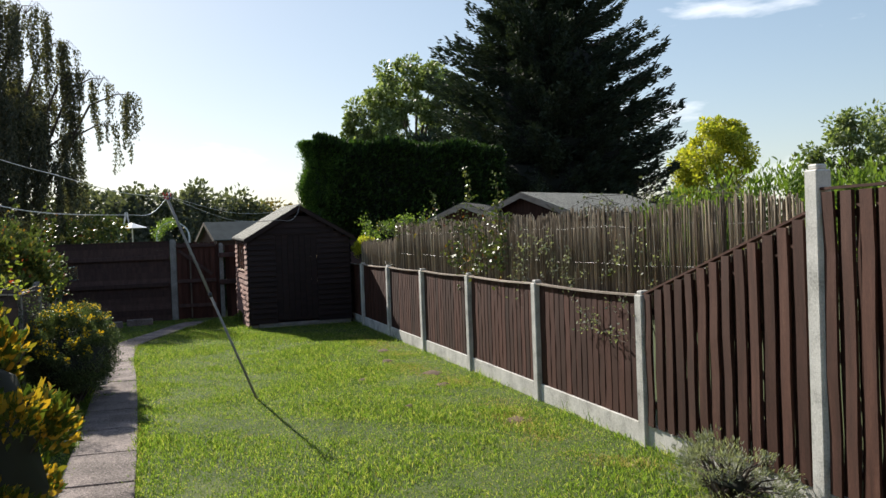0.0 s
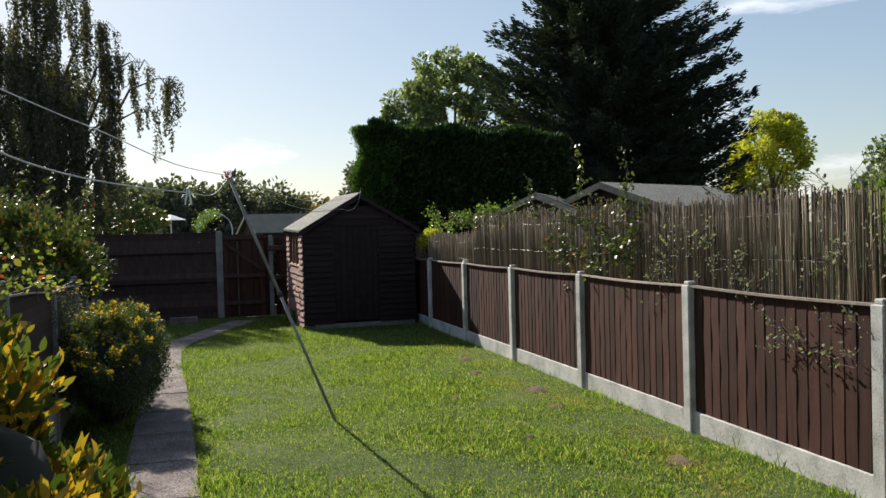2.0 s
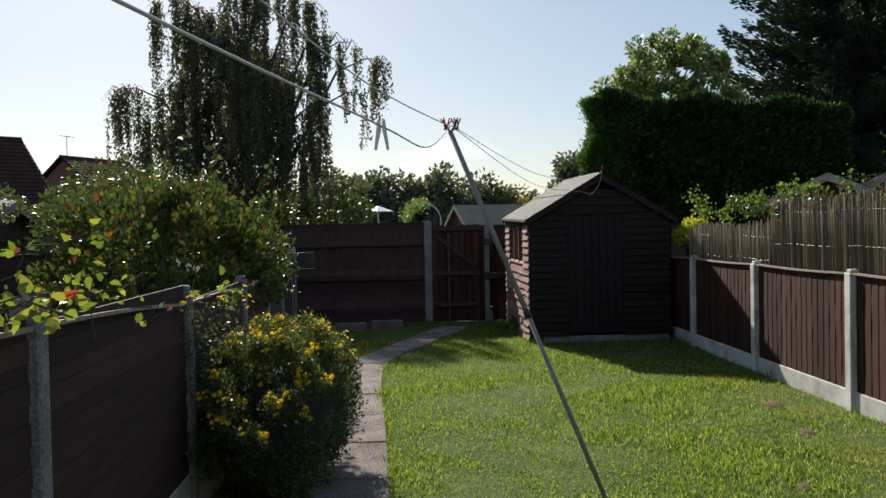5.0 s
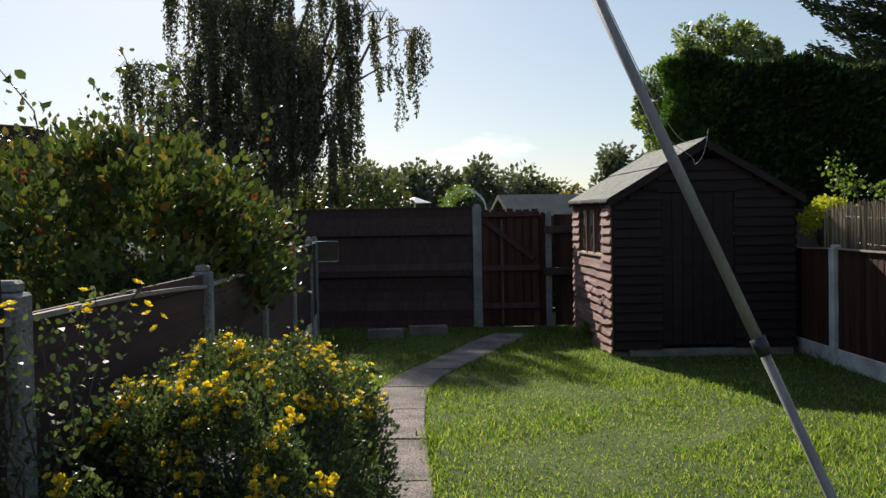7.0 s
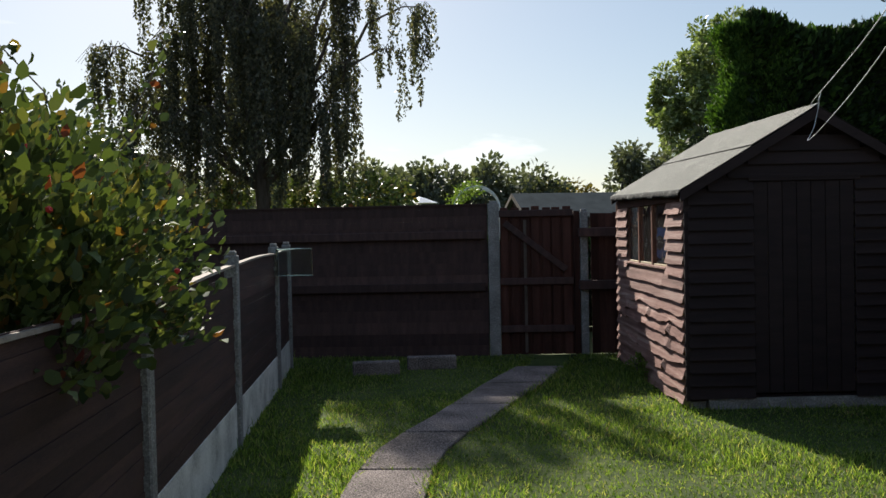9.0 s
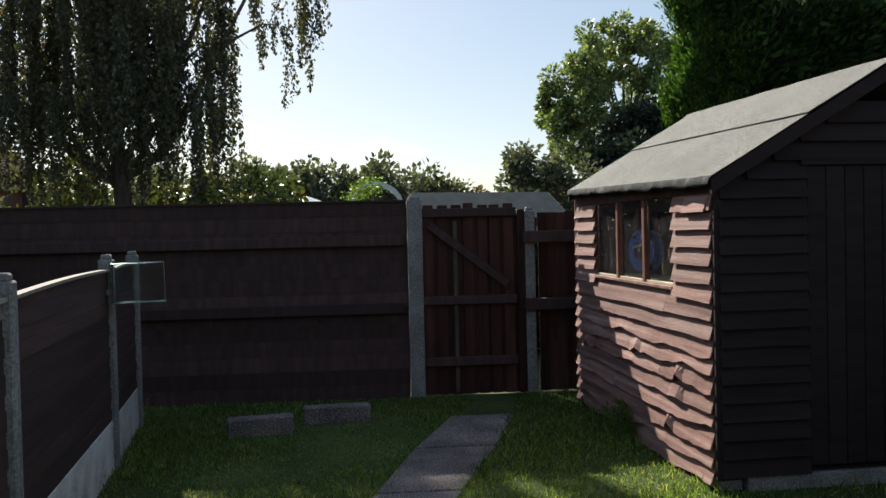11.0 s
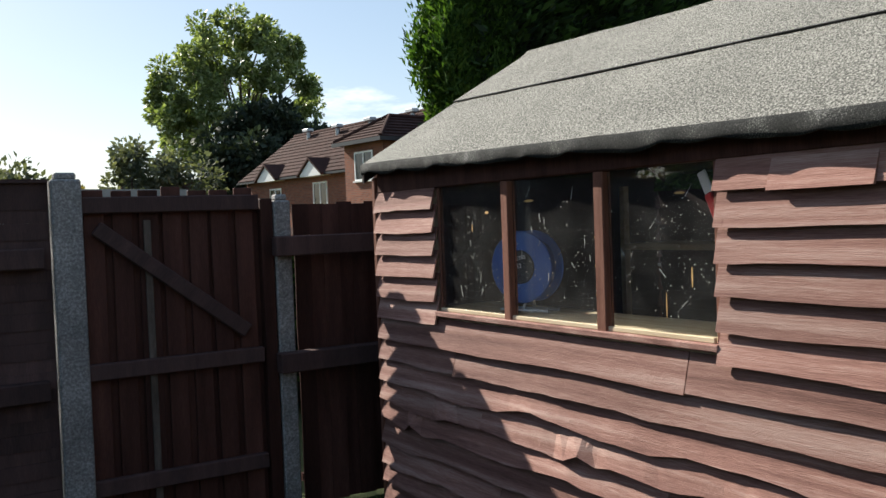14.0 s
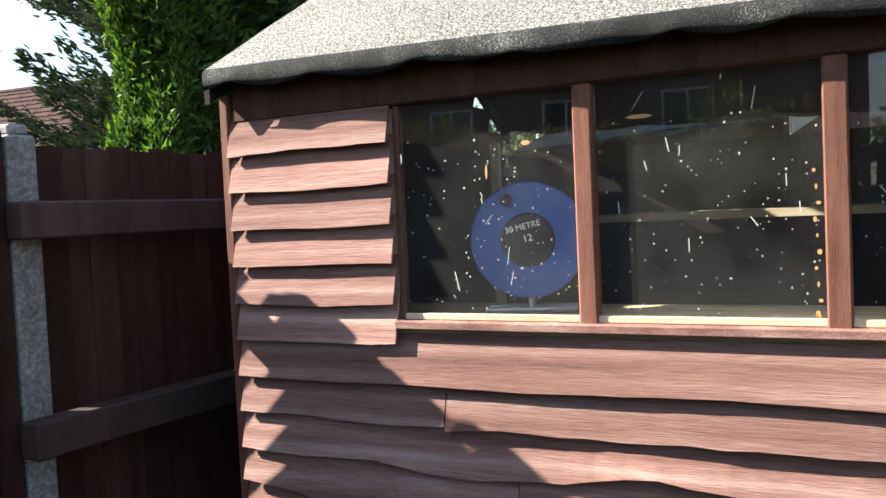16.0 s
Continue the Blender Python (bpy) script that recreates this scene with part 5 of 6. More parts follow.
for i, (x, y, h) in enumerate(((-9.3, 27.2, 3.0), (-11.5, 26.0, 2.6), (-7.3, 29.5, 2.9), (-4.6, 29.0, 2.5), (-3.3, 27.5, 2.3), (-14, 25, 2.4))):
    broad_tree("dark_shrub", rng, (x, y, 0), h, (1.1, 0.9, h * 0.5), 5200, 0.13, LEAF_ROSE, "dark shrub under the birch", 26, 0.45, h * 0.52, 0.06, 0.4, 6, "shrub")

# ---- houses ----
def roof_tiles(parent, p0, along, up, L, W, mat, pitch=0.33):
    """Courses of tiles: each course a strip whose lower edge stands proud."""
    bm = bmesh.new()
    a, u = Vector(along).normalized(), Vector(up).normalized()
    nrm = a.cross(u)
    if nrm.z < 0:
        nrm = -nrm
    k = int(W / pitch)
    for i in range(k):
        s0, s1 = i * W / k, (i + 1) * W / k + 0.02
        o = Vector(p0)
        q = [o + u * s0 + nrm * 0.05, o + a * L + u * s0 + nrm * 0.05, o + a * L + u * s1 + nrm * 0.012, o + u * s1 + nrm * 0.012, o + u * s0, o + a * L + u * s0]
        v = [bm.verts.new(c) for c in q]
        bm.faces.new(v[:4]), bm.faces.new((v[0], v[4], v[5], v[1]))
    for j in range(1, int(L / 0.9)):
        o = Vector(p0) + a * j * 0.9
        q = [o + nrm * 0.055, o + a * 0.05 + nrm * 0.055, o + a * 0.05 + u * W + nrm * 0.055, o + u * W + nrm * 0.055]
        bm.faces.new([bm.verts.new(c) for c in q])
    return part("tiles", bm, mat, parent)


def house_window(parent, m, w, h):
    """Faces its own -y."""
    win_ = new("window")
    win_.parent = parent
    win_.matrix_basis = m
    bm = bmesh.new()
    t = 0.07
    block(bm, (-w / 2, -0.04, 0), (w / 2, 0.03, t)), block(bm, (-w / 2, -0.04, h - t), (w / 2, 0.03, h))
    block(bm, (-w / 2, -0.04, t), (-w / 2 + t, 0.03, h - t)), block(bm, (w / 2 - t, -0.04, t), (w / 2, 0.03, h - t)), block(bm, (-t / 2, -0.04, t), (t / 2, 0.03, h - t))
    part("frame", bm, UPVC, win_)
    part("sill", slab_bm((-w / 2 - 0.08, -0.10, -0.06), (w / 2 + 0.08, 0.02, -0.002)), UPVC, win_)
    for a, b in ((-w / 2 + t, -t / 2), (t / 2, w / 2 - t)):
        part("pane", slab_bm((a, -0.012, t), (b, -0.002, h - t)), DARK_GLASS, win_)


def house(name, m, L, W, eave, ridge, brick, windows, label, vents=(), aerial=None, hip=0.0):
    """Ridge along its own x from 0 to L; the front at y = 0 faces -y."""
    root = thing(name, m, label, "house")
    t = 0.25
    walls = bmesh.new()
    block(walls, (0, 0, 0), (L, t, eave)), block(walls, (0, W - t, 0), (L, W, eave))
    extrude(walls, [(t, 0), (W - t, 0), (W - t, eave), (W / 2, ridge - 0.25), (t, eave)], 0, 0, t)
    extrude(walls, [(t, 0), (W - t, 0), (W - t, eave), (W / 2, ridge - 0.25), (t, eave)], 0, L - t, L)
    part("wall", walls, brick, root)
    roof_ = new("roof")
    roof_.parent = root
    o = 0.35
    sl = (ridge - eave) / (W / 2)
    for s in (0, 1):
        y0 = -o if s == 0 else W + o
        z0 = eave - o * sl
        dy = (W / 2 + o) * (1 if s == 0 else -1)
        ln = math.hypot(W / 2 + o, ridge - z0)
        deck = bmesh.new()
        extrude(deck, [(y0, z0 - 0.12), (y0 + dy, ridge - 0.12), (y0 + dy, ridge - 0.01), (y0, z0 - 0.01)], 0, -o, L + o)
        part("deck", deck, WOOD_SHADED, roof_)
        roof_tiles(roof_, (-o, y0, z0), (1, 0, 0), (0, dy, ridge - z0), L + 2 * o, ln, TILE)
        part("gutter", slab_bm((-o, y0 - (0.1 if s == 0 else 0), z0 - 0.12), (L + o, y0 + (0 if s == 0 else 0.1), z0 - 0.02)), PLASTIC_DARK, roof_)
    part("ridge_tiles", tube(bmesh.new(), [(-o, W / 2, ridge), (L + o, W / 2, ridge)], 0.11, 8), TILE, roof_)
    for x, z, w, h, side in windows:
        mm = pose(x, -0.005, z) if side == 0 else (pose(-0.005, x, z, 0, 0, -90) if side == 1 else pose(L + 0.005, x, z, 0, 0, 90))
        house_window(root, mm, w, h)
    for x, f in vents:
        vt = new("roof_vent")
        vt.parent = root
        z = eave + (ridge - eave) * f
        y = W / 2 * f
        part("pipe", tube(bmesh.new(), [(x, y, z - 0.1), (x, y, z + 0.35)], 0.12, 8), METAL_GREY, vt)
        part("cowl", slab_bm((x - 0.35, y - 0.2, z + 0.352), (x + 0.25, y + 0.2, z + 0.55), 0.04), METAL_GREY, vt)
    if aerial:
        ae = new("aerial")
        ae.parent = root
        x, hh = aerial
        bm = bmesh.new()
        tube(bm, [(x, W / 2, ridge), (x, W / 2, ridge + hh)], 0.03, 5), tube(bm, [(x - 0.8, W / 2, ridge + hh), (x + 0.8, W / 2, ridge + hh)], 0.02, 5)
        for k in range(6):
            tube(bm, [(x - 0.7 + 0.25 * k, W / 2 - 0.25, ridge + hh), (x - 0.7 + 0.25 * k, W / 2 + 0.25, ridge + hh)], 0.012, 4)
        part("mast", bm, METAL_GREY, ae)
    return root


def hipped_house(m, L, W, eave, ridge, brick, window, label):
    """Ridge along its own x; the end at x = 0 is hipped."""
    root = thing("house", m, label, "house")
    walls = bmesh.new()
    for lo, hi in (((0, 0, 0), (0.25, W, eave)), ((0.25, 0, 0), (L, 0.25, eave)), ((0.25, W - 0.25, 0), (L, W, eave))):
        block(walls, lo, hi)
    part("wall", walls, brick, root)
    roof_ = new("roof")
    roof_.parent = root
    o, h = 0.32, W / 2 + 0.32
    courses = 7
    for nm, quad in (("front", ((-o, -o), (L, -o), (L, W / 2), (W / 2, W / 2))), ("back", ((L, W + o), (-o, W + o), (W / 2, W / 2), (L, W / 2))), ("end", ((-o, W + o), (-o, -o), (W / 2, W / 2), (W / 2, W / 2)))):
        bm = bmesh.new()
        a, b, c, d = (Vector((p[0], p[1], eave if i < 2 else ridge)) for i, p in enumerate(quad))
        up = (b - a).cross(c - b).normalized()
        for i in range(courses):
            t0, t1 = i / courses, (i + 1) / courses
            q = [a.lerp(d, t0) + up * 0.06, b.lerp(c, t0) + up * 0.06, b.lerp(c, t1) + up * 0.015, a.lerp(d, t1) + up * 0.015]
            v = [bm.verts.new(p) for p in q]
            bm.faces.new(v)
            w = [bm.verts.new(p - up * 0.05) for p in q[:2]]
            bm.faces.new((v[0], w[0], w[1], v[1]))
        part("tiles", bm, TILE, roof_)
    bm = bmesh.new()
    tube(bm, [(-o, -o, eave + 0.05), (W / 2, W / 2, ridge + 0.05), (L, W / 2, ridge + 0.05)], 0.10, 6)
    tube(bm, [(-o, W + o, eave + 0.05), (W / 2, W / 2, ridge + 0.05)], 0.10, 6)
    part("ridge_tiles", bm, TILE, roof_)
    bm = bmesh.new()
    block(bm, (-o - 0.08, -o - 0.08, eave - 0.14), (-o, W + o + 0.08, eave + 0.02)), block(bm, (-o, -o - 0.08, eave - 0.14), (L, -o, eave + 0.02))
    part("gutter", bm, PLASTIC_DARK, roof_)
    part("soffit", slab_bm((-o, -o, eave - 0.10), (L, W + o, eave - 0.05)), PLASTIC_DARK, roof_)
    y, z, w, hh = window
    house_window(root, pose(-0.005, y, z, 0, 0, -90), w, hh)
    return root


HT = "long brown-tiled brick terrace in sun with white windows and roof vents"
hipped_house(pose(14.28, 46.0, 0, 0, 0, 9), 7.0, 2.85, 4.97, 6.05, BRICK_ORANGE, (1.38, 3.32, 1.35, 1.22), "orange brick house wing with hipped tiled roof and white window")
terrace = house("house", pose(13.2, 60.5, 0, 0, 0, -81), 19.3, 6.6, 4.25, 6.65, BRICK_ORANGE, [(3.2, 2.3, 1.2, 1.2, 0), (7.6, 2.3, 1.3, 1.3, 0),], HT, ((2.0, 0.85), (5.2, 0.8), (8.2, 0.8), (11.6, 0.8), (16.2, 0.85)), (12.8, 1.6))
for x in (3.2, 7.6):
    porch = new("gable_porch")
    porch.parent = terrace
    bm = bmesh.new()
    extrude(bm, [(x - 0.95, 3.86), (x + 0.95, 3.86), (x + 0.95, 3.96), (x, 4.62), (x - 0.95, 3.96)], 1, -0.55, 0.3)
    part("gable", bm, UPVC, porch)
    for sg in (-1, 1):
        bm = bmesh.new()
        extrude(bm, [(x + sg * 1.1, 3.87), (x, 4.66), (x, 4.76), (x + sg * 1.1, 3.97)], 1, -0.65, 1.3)
        part("roof_slope", bm, TILE, porch)
house("house", pose(10.6, 79.0, 0, 0, 0, 0), 6.5, 6.0, 3.3, 5.4, BRICK_DARK, [], "low far building with tiled roof")
house("house", pose(22.7, 11.9, 0, 0, 0, 43), 9.0, 8.0, 3.1, 4.9, BRICK_ORANGE, [(5.6, 1.6, 1.2, 1.1, 1)], "tan brick house with dark gable roof and an aerial", (), (1.0, 0.9))
house("house", pose(-27.1, 69.8, 0, 0, 0, 69.6), 7.0, 7.0, 5.2, 7.9, BRICK_ORANGE, [], "tan gabled house with brown tiled roof", (), (0.4, 1.6))
house("house", pose(-27.3, 73.5, 0, 0, 0, 0), 2.8, 4.0, 6.1, 6.35, WOOD_BACK, [(0.8, 4.6, 1.0, 1.3, 2)], "dark boxy dormer wing with a white window")
house("house", pose(-24.7, 38.3, 0, 0, 0, 45), 8.0, 8.0, 3.6, 6.5, BRICK_DARK, [], "house with a broad brown tiled roof slope", ())
house("house", pose(-21.6, 16.0, 0, 0, 0, 90), 17, 8.0, 5.2, 7.6, BRICK_DARK, [(4.4, 3.2, 1.4, 1.2, 0), (7.8, 3.2, 1.4, 1.2, 0), (11.4, 3.2, 1.4, 1.2, 0)], "brown brick row with white windows facing the gardens")
house("house", pose(-6.0, -14.0, 0, 0, 0, 0), 14, 7.0, 5.0, 7.2, BRICK_DARK, [], "brick house behind the garden")


# ---- garden plants ----
def shrub(name, rng, at, radii, n, leaf, mat, label, clumps=60, spread=0.16, stems=26, aspect=0.5, core=0.6, shell=0.62, zlo=0.0, category="shrub", xmax=9.0):
    """Stems from the base, clumps of leaves on a half-open dome."""
    root = thing(name, (at[0], at[1], 0), label, category)
    P, C, off = clumpy(rng, n, (0, 0, at[2]), radii, clumps, spread, shell)
    ok = (P[:, 2] > zlo) & (P[:, 0] < xmax - 0.16 * rng.random(len(P)) ** 2)
    P, off = P[ok], off[ok]
    bm = bmesh.new()
    for i in range(stems):
        c = Vector(C[rng.integers(0, len(C))])
        c.z = max(c.z, zlo + 0.15)
        s = Vector((rng.normal() * 0.08 * radii[0], rng.normal() * 0.12 * radii[1], -0.02))
        tube(bm, [s, s.lerp(c, 0.55) + Vector((0, 0, 0.06)), c], [0.010, 0.006, 0.0025], 4)
    part("stems", bm, BARK, root, "", "stuff")
    # dark filler lump standing for the shade among the stems
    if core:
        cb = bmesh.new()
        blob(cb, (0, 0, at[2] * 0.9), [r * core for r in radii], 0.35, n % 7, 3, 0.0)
        part("inner_mass", cb, plain("shade-dark core " + name, (0.016, 0.018, 0.011), 0.95), root, "", "stuff", True)
    D = unit(P - np.array((0, 0, at[2] - radii[2]))) + unit(off) * 0.5 + rng.normal(size=P.shape) * 0.45 + np.array((0, 0, 0.2))
    foliage("leaves", rng, P, D, leaf, mat, root, aspect, oval=True)
    return root, C


rng = np.random.default_rng(101)
pot, C = shrub("potentilla_shrub", rng, (-1.45, 9.75, 0.53), (0.46, 0.98, 0.45), 64000, 0.019, LEAF_POTENT, "dense rounded shrub full of small yellow flowers by the path", 150, 0.11, 70, 0.55, 0.72, xmax=0.43)


def flowers(parent, C, rng, n, centre, size, mat, topz, spread=0.026, reach=0.095):
    """Small open flowers of five petals at the ends of the clumps."""
    v, f = [], []
    k = 0
    src_ = C[C[:, 2] > topz]
    tips = []
    for c in src_:
        for j in range(2):
            d = unit((c - centre)[None])[0] + rng.normal(size=3) * 0.45 + np.array((0, 0, 0.5))
            tip = c + d / np.linalg.norm(d) * reach
            if tip[0] < 0.34:
                tips.append(tip)
    if len(tips) > 60:
        at = np.repeat(np.array(tips), 95, axis=0)
        Q = at + rng.normal(size=at.shape) * np.array((0.022, 0.022, 0.030)) - np.array((0, 0, 0.022))
        foliage("tip_leaves", rng, Q, rng.normal(size=at.shape) + np.array((0, 0, 0.6)), 0.017, LEAF_POTENT, parent, 0.5, "small serrated leaves round the flowers")
    for i in range(n):
        c = tips[rng.integers(0, len(tips))] + rng.normal(size=3) * spread
        d = unit((c - centre)[None])[0] + rng.normal(size=3) * 0.4 + np.array((0, -0.3, 0.35))
        d = Vector(d).normalized()
        q = d.to_track_quat("Z", "Y")
        s = size * rng.uniform(0.6, 1.2)
        for p in range(5):
            a = 2 * math.pi * p / 5 + rng.uniform(-0.2, 0.2)
            w = 0.85
            for r, b, h in ((0.02, 0, 0), (0.72, -w * 0.8, 0.30), (0.92, 0, 0.42), (0.72, w * 0.8, 0.30)):
                v.append(tuple(Vector(c) + q @ Vector((math.cos(a + b * 0.8) * r * s, math.sin(a + b * 0.8) * r * s, h * s))))
            f.append((k, k + 1, k + 2, k + 3))
            k += 4
        for p in range(5):
            a = 2 * math.pi * p / 5 + 0.6 + rng.uniform(-0.3, 0.3)
            for r, b, h in ((0.02, 0, 0.05), (0.42, -0.7, 0.42), (0.55, 0, 0.55), (0.42, 0.7, 0.42)):
                v.append(tuple(Vector(c) + q @ Vector((math.cos(a + b) * r * s, math.sin(a + b) * r * s, h * s))))
            f.append((k, k + 1, k + 2, k + 3))
            k += 4
    return link_mesh("flowers", array_mesh("flowers", np.array(v), np.array(f)), mat, parent, "small clustered yellow flowers", "stuff")


flowers(pot, C, rng, 1350, np.array((0, 0, 0.3)), 0.0145, PETAL, 0.52, 0.017)

rng = np.random.default_rng(102)
lau, C = shrub("variegated_shrub", rng, (-1.17, 4.10, 0.80), (0.47, 0.62, 0.63), 21000, 0.056, LEAF_LAUREL, "big bushy shrub with yellow and green variegated leaves", 120, 0.12, 40, 0.42, 0.74)

rng = np.random.default_rng(103)
ros, C = shrub("rose_shrub", rng, (-2.92, 12.35, 1.24), (1.02, 1.80, 0.68), 20000, 0.062, LEAF_ROSE, "tall tangled rose shrub leaning over the fence", 130, 0.21, 60, 0.6, 0.30, 0.40, 0.95, xmax=1.0)
bm = bmesh.new()
P, D = [], []
for k in range(26):
    a = rng.uniform(0, 2 * math.pi)
    s = Vector((min(0.55, max(-0.9, rng.normal() * 0.6)), rng.normal() * 0.9, 1.7))
    e = s + Vector((rng.normal() * 0.3, rng.normal() * 0.3, rng.uniform(0.25, 0.65)))
    m = s.lerp(e, 0.5) + Vector((0.05, 0, 0.05))
    tube(bm, [s, m, e], [0.005, 0.004, 0.0025], 4)
    for j in range(34):
        t = rng.uniform(0, 1)
        p = s.lerp(m, t * 2) if t < 0.5 else m.lerp(e, t * 2 - 1)
        P.append(tuple(p + Vector(rng.normal(size=3) * 0.03))), D.append(rng.normal(size=3) + np.array((0, 0, -0.3)))
part("cane_weave", bm, BARK, ros, "", "stuff")
foliage("cane_leaves", rng, P, D, 0.055, LEAF_ROSE, ros, 0.66, oval=True)
n = 70
hp = C[rng.integers(0, len(C), n)] + rng.normal(size=(n, 3)) * 0.1
bm = bmesh.new()
for p in hp:
    if p[2] > 1.2:
        m = bmesh.ops.create_icosphere(bm, subdivisions=1, radius=0.012)["verts"]
        bmesh.ops.translate(bm, verts=m, vec=p)
part("hips", bm, PLASTIC_RED, ros, "small red rose hips", "stuff")


def climbing_sprays(name, rng, starts, mat, label, leaf=0.04, dens=60, wander=0.35, down=0.0, category="climber", at=(0, 0, 0)):
    """Thin shoots with leaves along them."""
    root = thing(name, at, label, category)
    bm = bmesh.new()
    P, D = [], []
    for s, e, w in starts:
        pts = [Vector(s)]
        k = 7
        for i in range(1, k + 1):
            pts.append(Vector(s).lerp(Vector(e), i / k) + Vector(rng.normal(size=3) * w))
        tube(bm, [p - Vector(at) for p in pts], 0.0025, 4)
        ln = (Vector(e) - Vector(s)).length
        for j in range(int(dens * ln)):
            i = rng.integers(0, k)
            p = pts[i].lerp(pts[i + 1], rng.random()) + Vector(rng.normal(size=3) * 0.03) - Vector(at)
            P.append(tuple(p)), D.append(rng.normal(size=3) + np.array((0, 0, 0.2 - down)))
    part("shoots", bm, BARK, root, "", "stuff")
    foliage("leaves", rng, P, D, leaf, mat, root, 0.6, oval=True)
    return root


rng = np.random.default_rng(104)
sprig = climbing_sprays("potentilla_sprig", rng, [((-1.75, 9.0, 0.7), (-1.78 + 0.05 * k, 8.82 + 0.06 * k, 1.17 + 0.02 * k), 0.02) for k in range(6)], LEAF_POTENT, "tall flowering sprig above the yellow-flowered shrub", 0.02, 170)
flowers(sprig, np.array([(-1.78 + 0.04 * k, 8.82 + 0.05 * k, 1.12 + 0.03 * (k % 3)) for k in range(7)]), rng, 26, np.array((-1.7, 8.9, 0.9)), 0.016, PETAL, 0.0, 0.02)
climbing_sprays("rose_spray", rng, [((-2.0 - 0.3 * rng.random(), y, 1.25), (-1.50 + rng.normal() * 0.14, y + rng.normal() * 0.3, 1.41 + rng.normal() * 0.05), 0.05) for y in np.linspace(5.0, 7.7, 18)], LEAF_SPRAY, "arching young rose shoots with yellow-green and red leaves over the fence", 0.040, 46)


def rl(y, d=0.0):
    return 3.02 - 0.045 * (y - 7.7) + d


def vines(name, seed, n, ya, yb, z0, z1, mat, label, leaf, dens, w=0.05, d=0.05, dz=0.35):
    rng = np.random.default_rng(seed)
    st = []
    for k in range(n):
        y, z = rng.uniform(ya, yb), rng.uniform(z0, z1)
        e = (rl(y, d - 0.02 * rng.random()), y + rng.normal() * 0.25, z + rng.normal() * dz)
        st.append(((rl(y, d), y, z), e, w * 0.5))
    return climbing_sprays(name, rng, st, mat, label, leaf, dens)


vines("ivy", 110, 26, 5.6, 8.4, 1.15, 1.5, LEAF_GREY, "small-leaved pale climber on the reed screen", 0.026, 90)
vines("ivy", 111, 7, 5.95, 6.5, 0.75, 1.2, LEAF_GREY, "pale trailing climber hanging down a fence panel", 0.026, 80, 0.03, -0.06, 0.15)
vines("virginia_creeper", 112, 26, 8.6, 11.0, 1.2, 1.75, LEAF_ROSE, "reddish green creeper over the reed screen", 0.045, 110)
vines("virginia_creeper", 113, 34, 9.0, 14.5, 1.66, 1.80, LEAF_ROSE, "green creeper along the top of the reed screen", 0.04, 100, 0.08, 0.12, 0.06)
vines("hedge_growth", 114, 34, 12.0, 15.6, 1.68, 1.88, LEAF_VINE, "bright green leaves above the lower reed screen", 0.045, 110, 0.10, 0.15, 0.08)
vines("hedge_growth", 115, 24, 5.0, 12.0, 1.72, 1.80, LEAF_FAR, "straggly green growth behind the reed screen", 0.035, 110, 0.2, 0.25, 0.1)
rng = np.random.default_rng(116)
for k, (y, r, h) in enumerate(((4.3, 0.5, 1.97), (5.3, 0.5, 1.99), (6.3, 0.5, 1.90))):
    shrub("willow_shrub", rng, (rl(y) + 0.72, y, h - 0.48), (r, 0.6, 0.46), 4600, 0.05, LEAF_VINE, "fresh green shrub rising behind the reed screen", 46, 0.14, 16, 0.32, 0.45, 0.5, 0.5)
shrub("golden_shrub", np.random.default_rng(117), (2.86, 16.1, 1.38), (0.28, 0.26, 0.22), 5200, 0.032, LEAF_GOLD, "bright yellow-leaved shrub by the end of the fence", 30, 0.08, 10, 0.6, 0.5, 0.5, 1.0)
shrub("lavender", np.random.default_rng(118), (2.86, 4.35, 0.16), (0.26, 0.55, 0.20), 5200, 0.032, LEAF_GREY, "low grey-green lavender clump at the fence foot", 90, 0.06, 70, 0.18, 0.3, 0.4, 0.0, "plant")
shrub("weed", np.random.default_rng(121), (0.52, 17.5, 0.10), (0.10, 0.25, 0.12), 900, 0.022, LEAF_VINE, "small weeds at the shed foot", 20, 0.05, 12, 0.5, 0)
for k, (x, y, h) in enumerate(((-13.5, 18.5, 2.9), (-13.8, 21.5, 2.6), (-13.2, 24.5, 3.0), (-14.0, 27.5, 2.8))):
    broad_tree("garden_shrub", np.random.default_rng(130 + k), (x, y, 0), h, (1.6, 1.7, h * 0.5), 4200, 0.14, LEAF_AUTUMN, "olive green shrub in the neighbouring garden", 26, 0.5, h * 0.52, 0.06, 0.4, 5, "shrub")
for k, (x, y) in enumerate(((-5.6, 14.6), (-6.6, 16.4), (-8.2, 17.6), (-5.0, 17.8))):
    broad_tree("garden_shrub", np.random.default_rng(140 + k), (x, y, 0), 2.0, (0.9, 0.9, 0.9), 3600, 0.07, LEAF_POTENT, "rough grey-green shrub behind the side fence", 26, 0.3, 1.15, 0.05, 0.4, 5, "shrub")

# added out of view, only to cast shade on the strip beside the path
broad_tree("rose_shrub", np.random.default_rng(145), (-4.15, 15.0, 0), 2.2, (0.95, 1.3, 0.85), 9000, 0.06, LEAF_ROSE, "unseen shrub added behind the side fence to shade the lawn", 50, 0.28, 1.5, 0.04, 0.3, 8, "shrub")

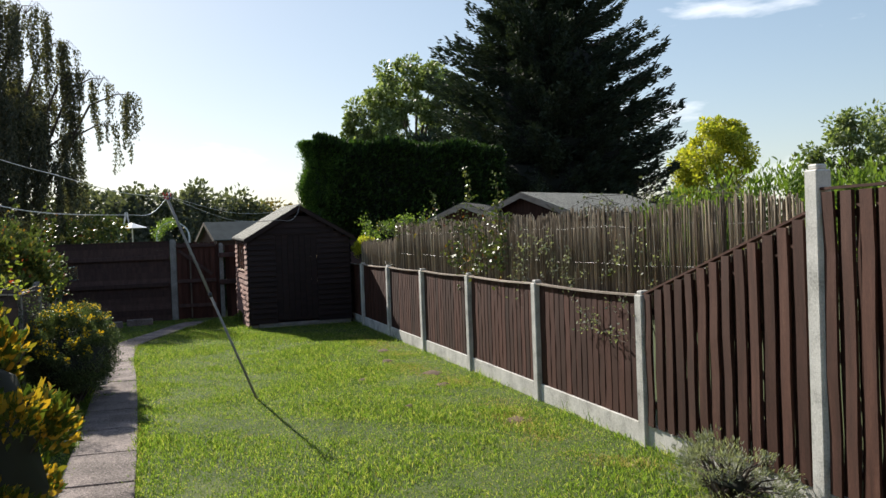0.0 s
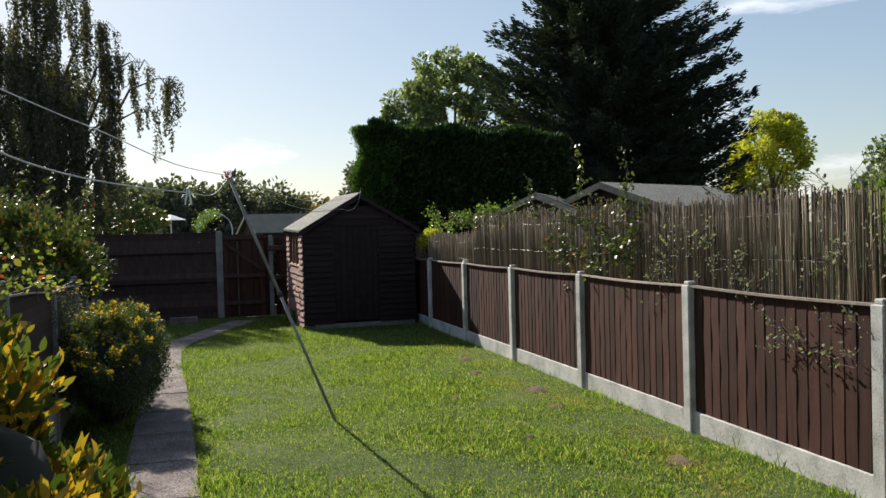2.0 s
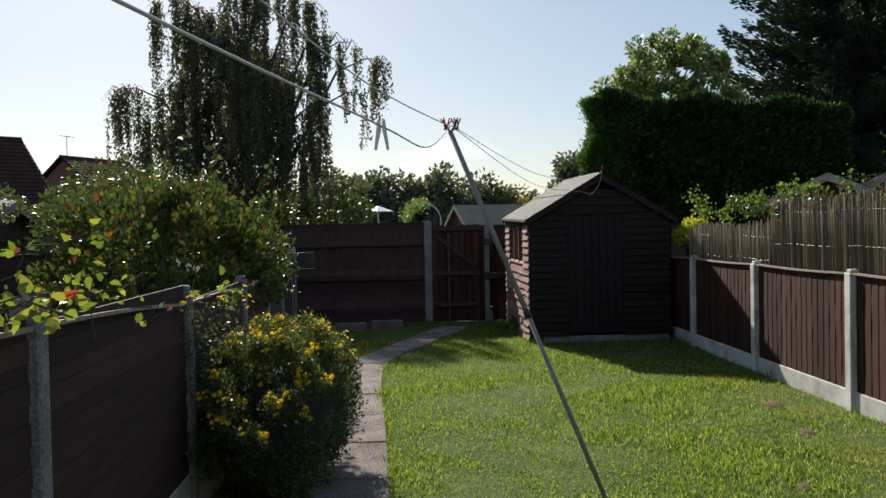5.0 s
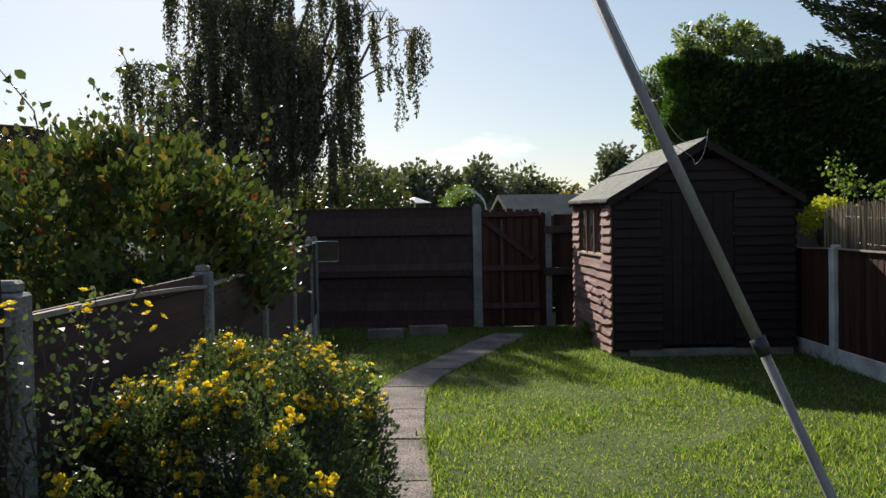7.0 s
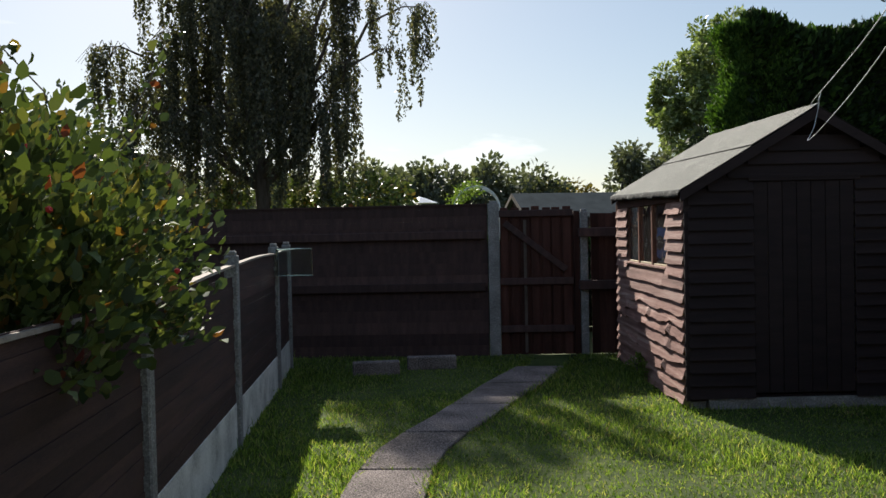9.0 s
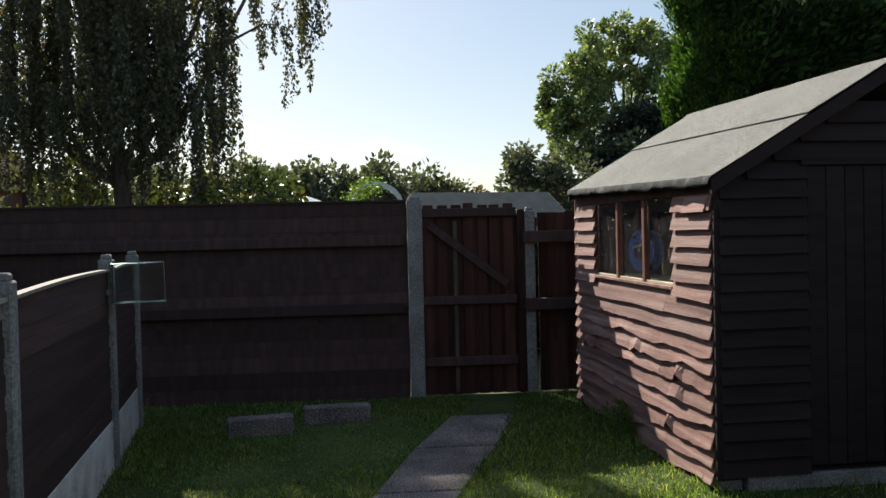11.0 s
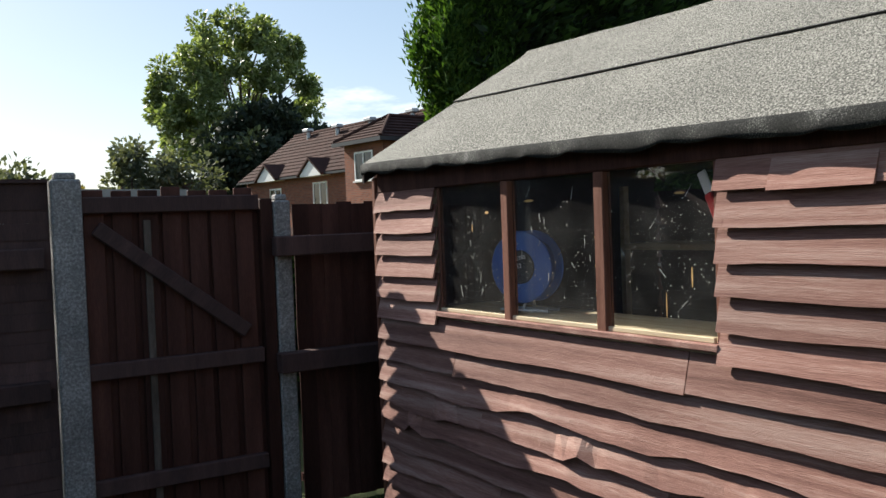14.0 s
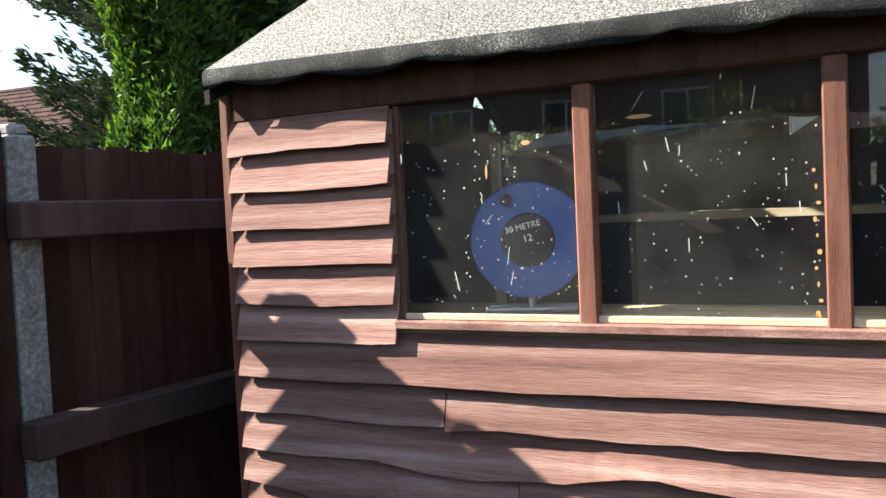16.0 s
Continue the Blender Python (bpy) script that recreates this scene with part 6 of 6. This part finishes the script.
# ---- neighbours' things ----
HUT = (-0.1, 33.0, 2.34, 3.5)
HOOP = (-1.1, 26.5, 2.27, 0.46)
def small_shed(name, m, L, W, eave, ridge, roofmat, wallmat, label, category="shed"):
    """Ridge along its own x; gable ends at 0 and L; centred on y = 0."""
    root = thing(name, m, label, category)
    bm = bmesh.new()
    extrude(bm, [(-W / 2, 0), (W / 2, 0), (W / 2, eave), (0, ridge - 0.05), (-W / 2, eave)], 0, 0, L)
    part("wall", bm, wallmat, root)
    for s in (-1, 1):
        bm = bmesh.new()
        o = 0.14
        ye, ze = s * (W / 2 + o), eave - o * (ridge - eave) / (W / 2)
        extrude(bm, [(ye, ze), (0, ridge), (0, ridge + 0.035), (ye, ze + 0.035)], 0, -0.15, L + 0.15)
        part("roof_slope", bm, roofmat, root)
    for x in (-0.17, L + 0.15):
        for s in (-1, 1):
            bm = bmesh.new()
            extrude(bm, [(s * (W / 2 + 0.14), eave - 0.16), (0, ridge - 0.09), (0, ridge + 0.03), (s * (W / 2 + 0.14), eave - 0.05)], 0, x, x + 0.02)
            part("barge_board", bm, WOOD_PALE, root)
    return root


FELT_GREEN = mottled("faded green-grey felt", [(0.3, (0.05, 0.06, 0.06)), (0.7, (0.11, 0.125, 0.125))], 3.0, (1, 1, 1), 0.9, 0.4, 60, 0.05)
small_shed("neighbour_shed", pose(6.46, 17.0, 0, 0, 0, 33), 4.1, 2.6, 1.95, 2.42, FELT, WOOD_FENCE, "brown shed with pale grey felt roof next door")
small_shed("neighbour_shed", pose(5.2, 17.3, 0, 0, 0, 60), 2.6, 1.9, 1.85, 2.25, FELT_EDGE, WOOD_FENCE, "small dark-roofed shed next door")
small_shed("neighbour_shed", pose(-9.6, 14.8, 0, 0, 0, 8), 3.6, 2.8, 1.72, 2.0, FELT, WOOD_BACK, "low grey-roofed shed beyond the side fence")
hut = small_shed("allotment_hut", pose(HUT[0], HUT[1], 0, 0, 0, 16), HUT[3], 2.2, HUT[2] - 0.6, HUT[2], FELT_GREEN, WOOD_BACK, "long low hut with green-grey felt roof beyond the end fence", "hut")

side_fence = thing("side_fence", (0, 0, 0), "dark timber fence of the next garden but one", "fence")
for k in range(7):
    a, b = (-4.9 - 0.13 * k * 0.3, 5.0 + 1.95 * k), (-4.9 - 0.13 * (k + 1) * 0.3, 5.0 + 1.95 * (k + 1))
    panel(side_fence, a, b, 0.0, 1.38, "lapped", WOOD_BACK, WOOD_BACK)

par = thing("parasol", (-3.2, 38.2, 0), "white garden parasol on a pole beyond the fence", "parasol")
part("pole", tube(bmesh.new(), [(0, 0, 0), (0, 0, 2.5)], 0.03, 8), UPVC, par)
bm = bmesh.new()
bmesh.ops.create_cone(bm, segments=8, radius1=0.62, radius2=0.03, depth=0.22, cap_ends=True)
bmesh.ops.translate(bm, verts=bm.verts, vec=(0, 0, 2.44))
part("canopy", bm, PLASTIC_WHITE, par)
box_ = thing("bird_table", (-3.75, 38.0, 0), "small white box on a post beyond the fence", "bird table")
part("post", slab_bm((-0.04, -0.04, 0), (0.04, 0.04, 1.75)), UPVC, box_)
part("box", slab_bm((-0.2, -0.15, 1.752), (0.2, 0.15, 2.0), 0.01), PLASTIC_WHITE, box_)

hoop = thing("hoop_frame", (HOOP[0], HOOP[1], 0), "arched pale metal garden frame grown over with a climber", "garden arch")
for k in range(4):
    bm = bmesh.new()
    r = HOOP[3]
    tube(bm, [(-r, k * 0.45, 0)] + [(-r * math.cos(a), k * 0.45, HOOP[2] - r + r * math.sin(a)) for a in np.linspace(0, math.pi, 13)] + [(r, k * 0.45, 0)], 0.014, 6)
    part("hoop", bm, PLASTIC_WHITE, hoop)
rng = np.random.default_rng(150)
n = 900
a = rng.uniform(0.1, 1.7, n)
P = np.stack([-HOOP[3] * np.cos(a), rng.uniform(-0.1, 1.4, n), HOOP[2] - HOOP[3] + HOOP[3] * np.sin(a)], 1) + rng.normal(size=(n, 3)) * 0.08
foliage("climber_leaves", rng, P, rng.normal(size=(n, 3)), 0.06, LEAF_VINE, hoop, 0.7)
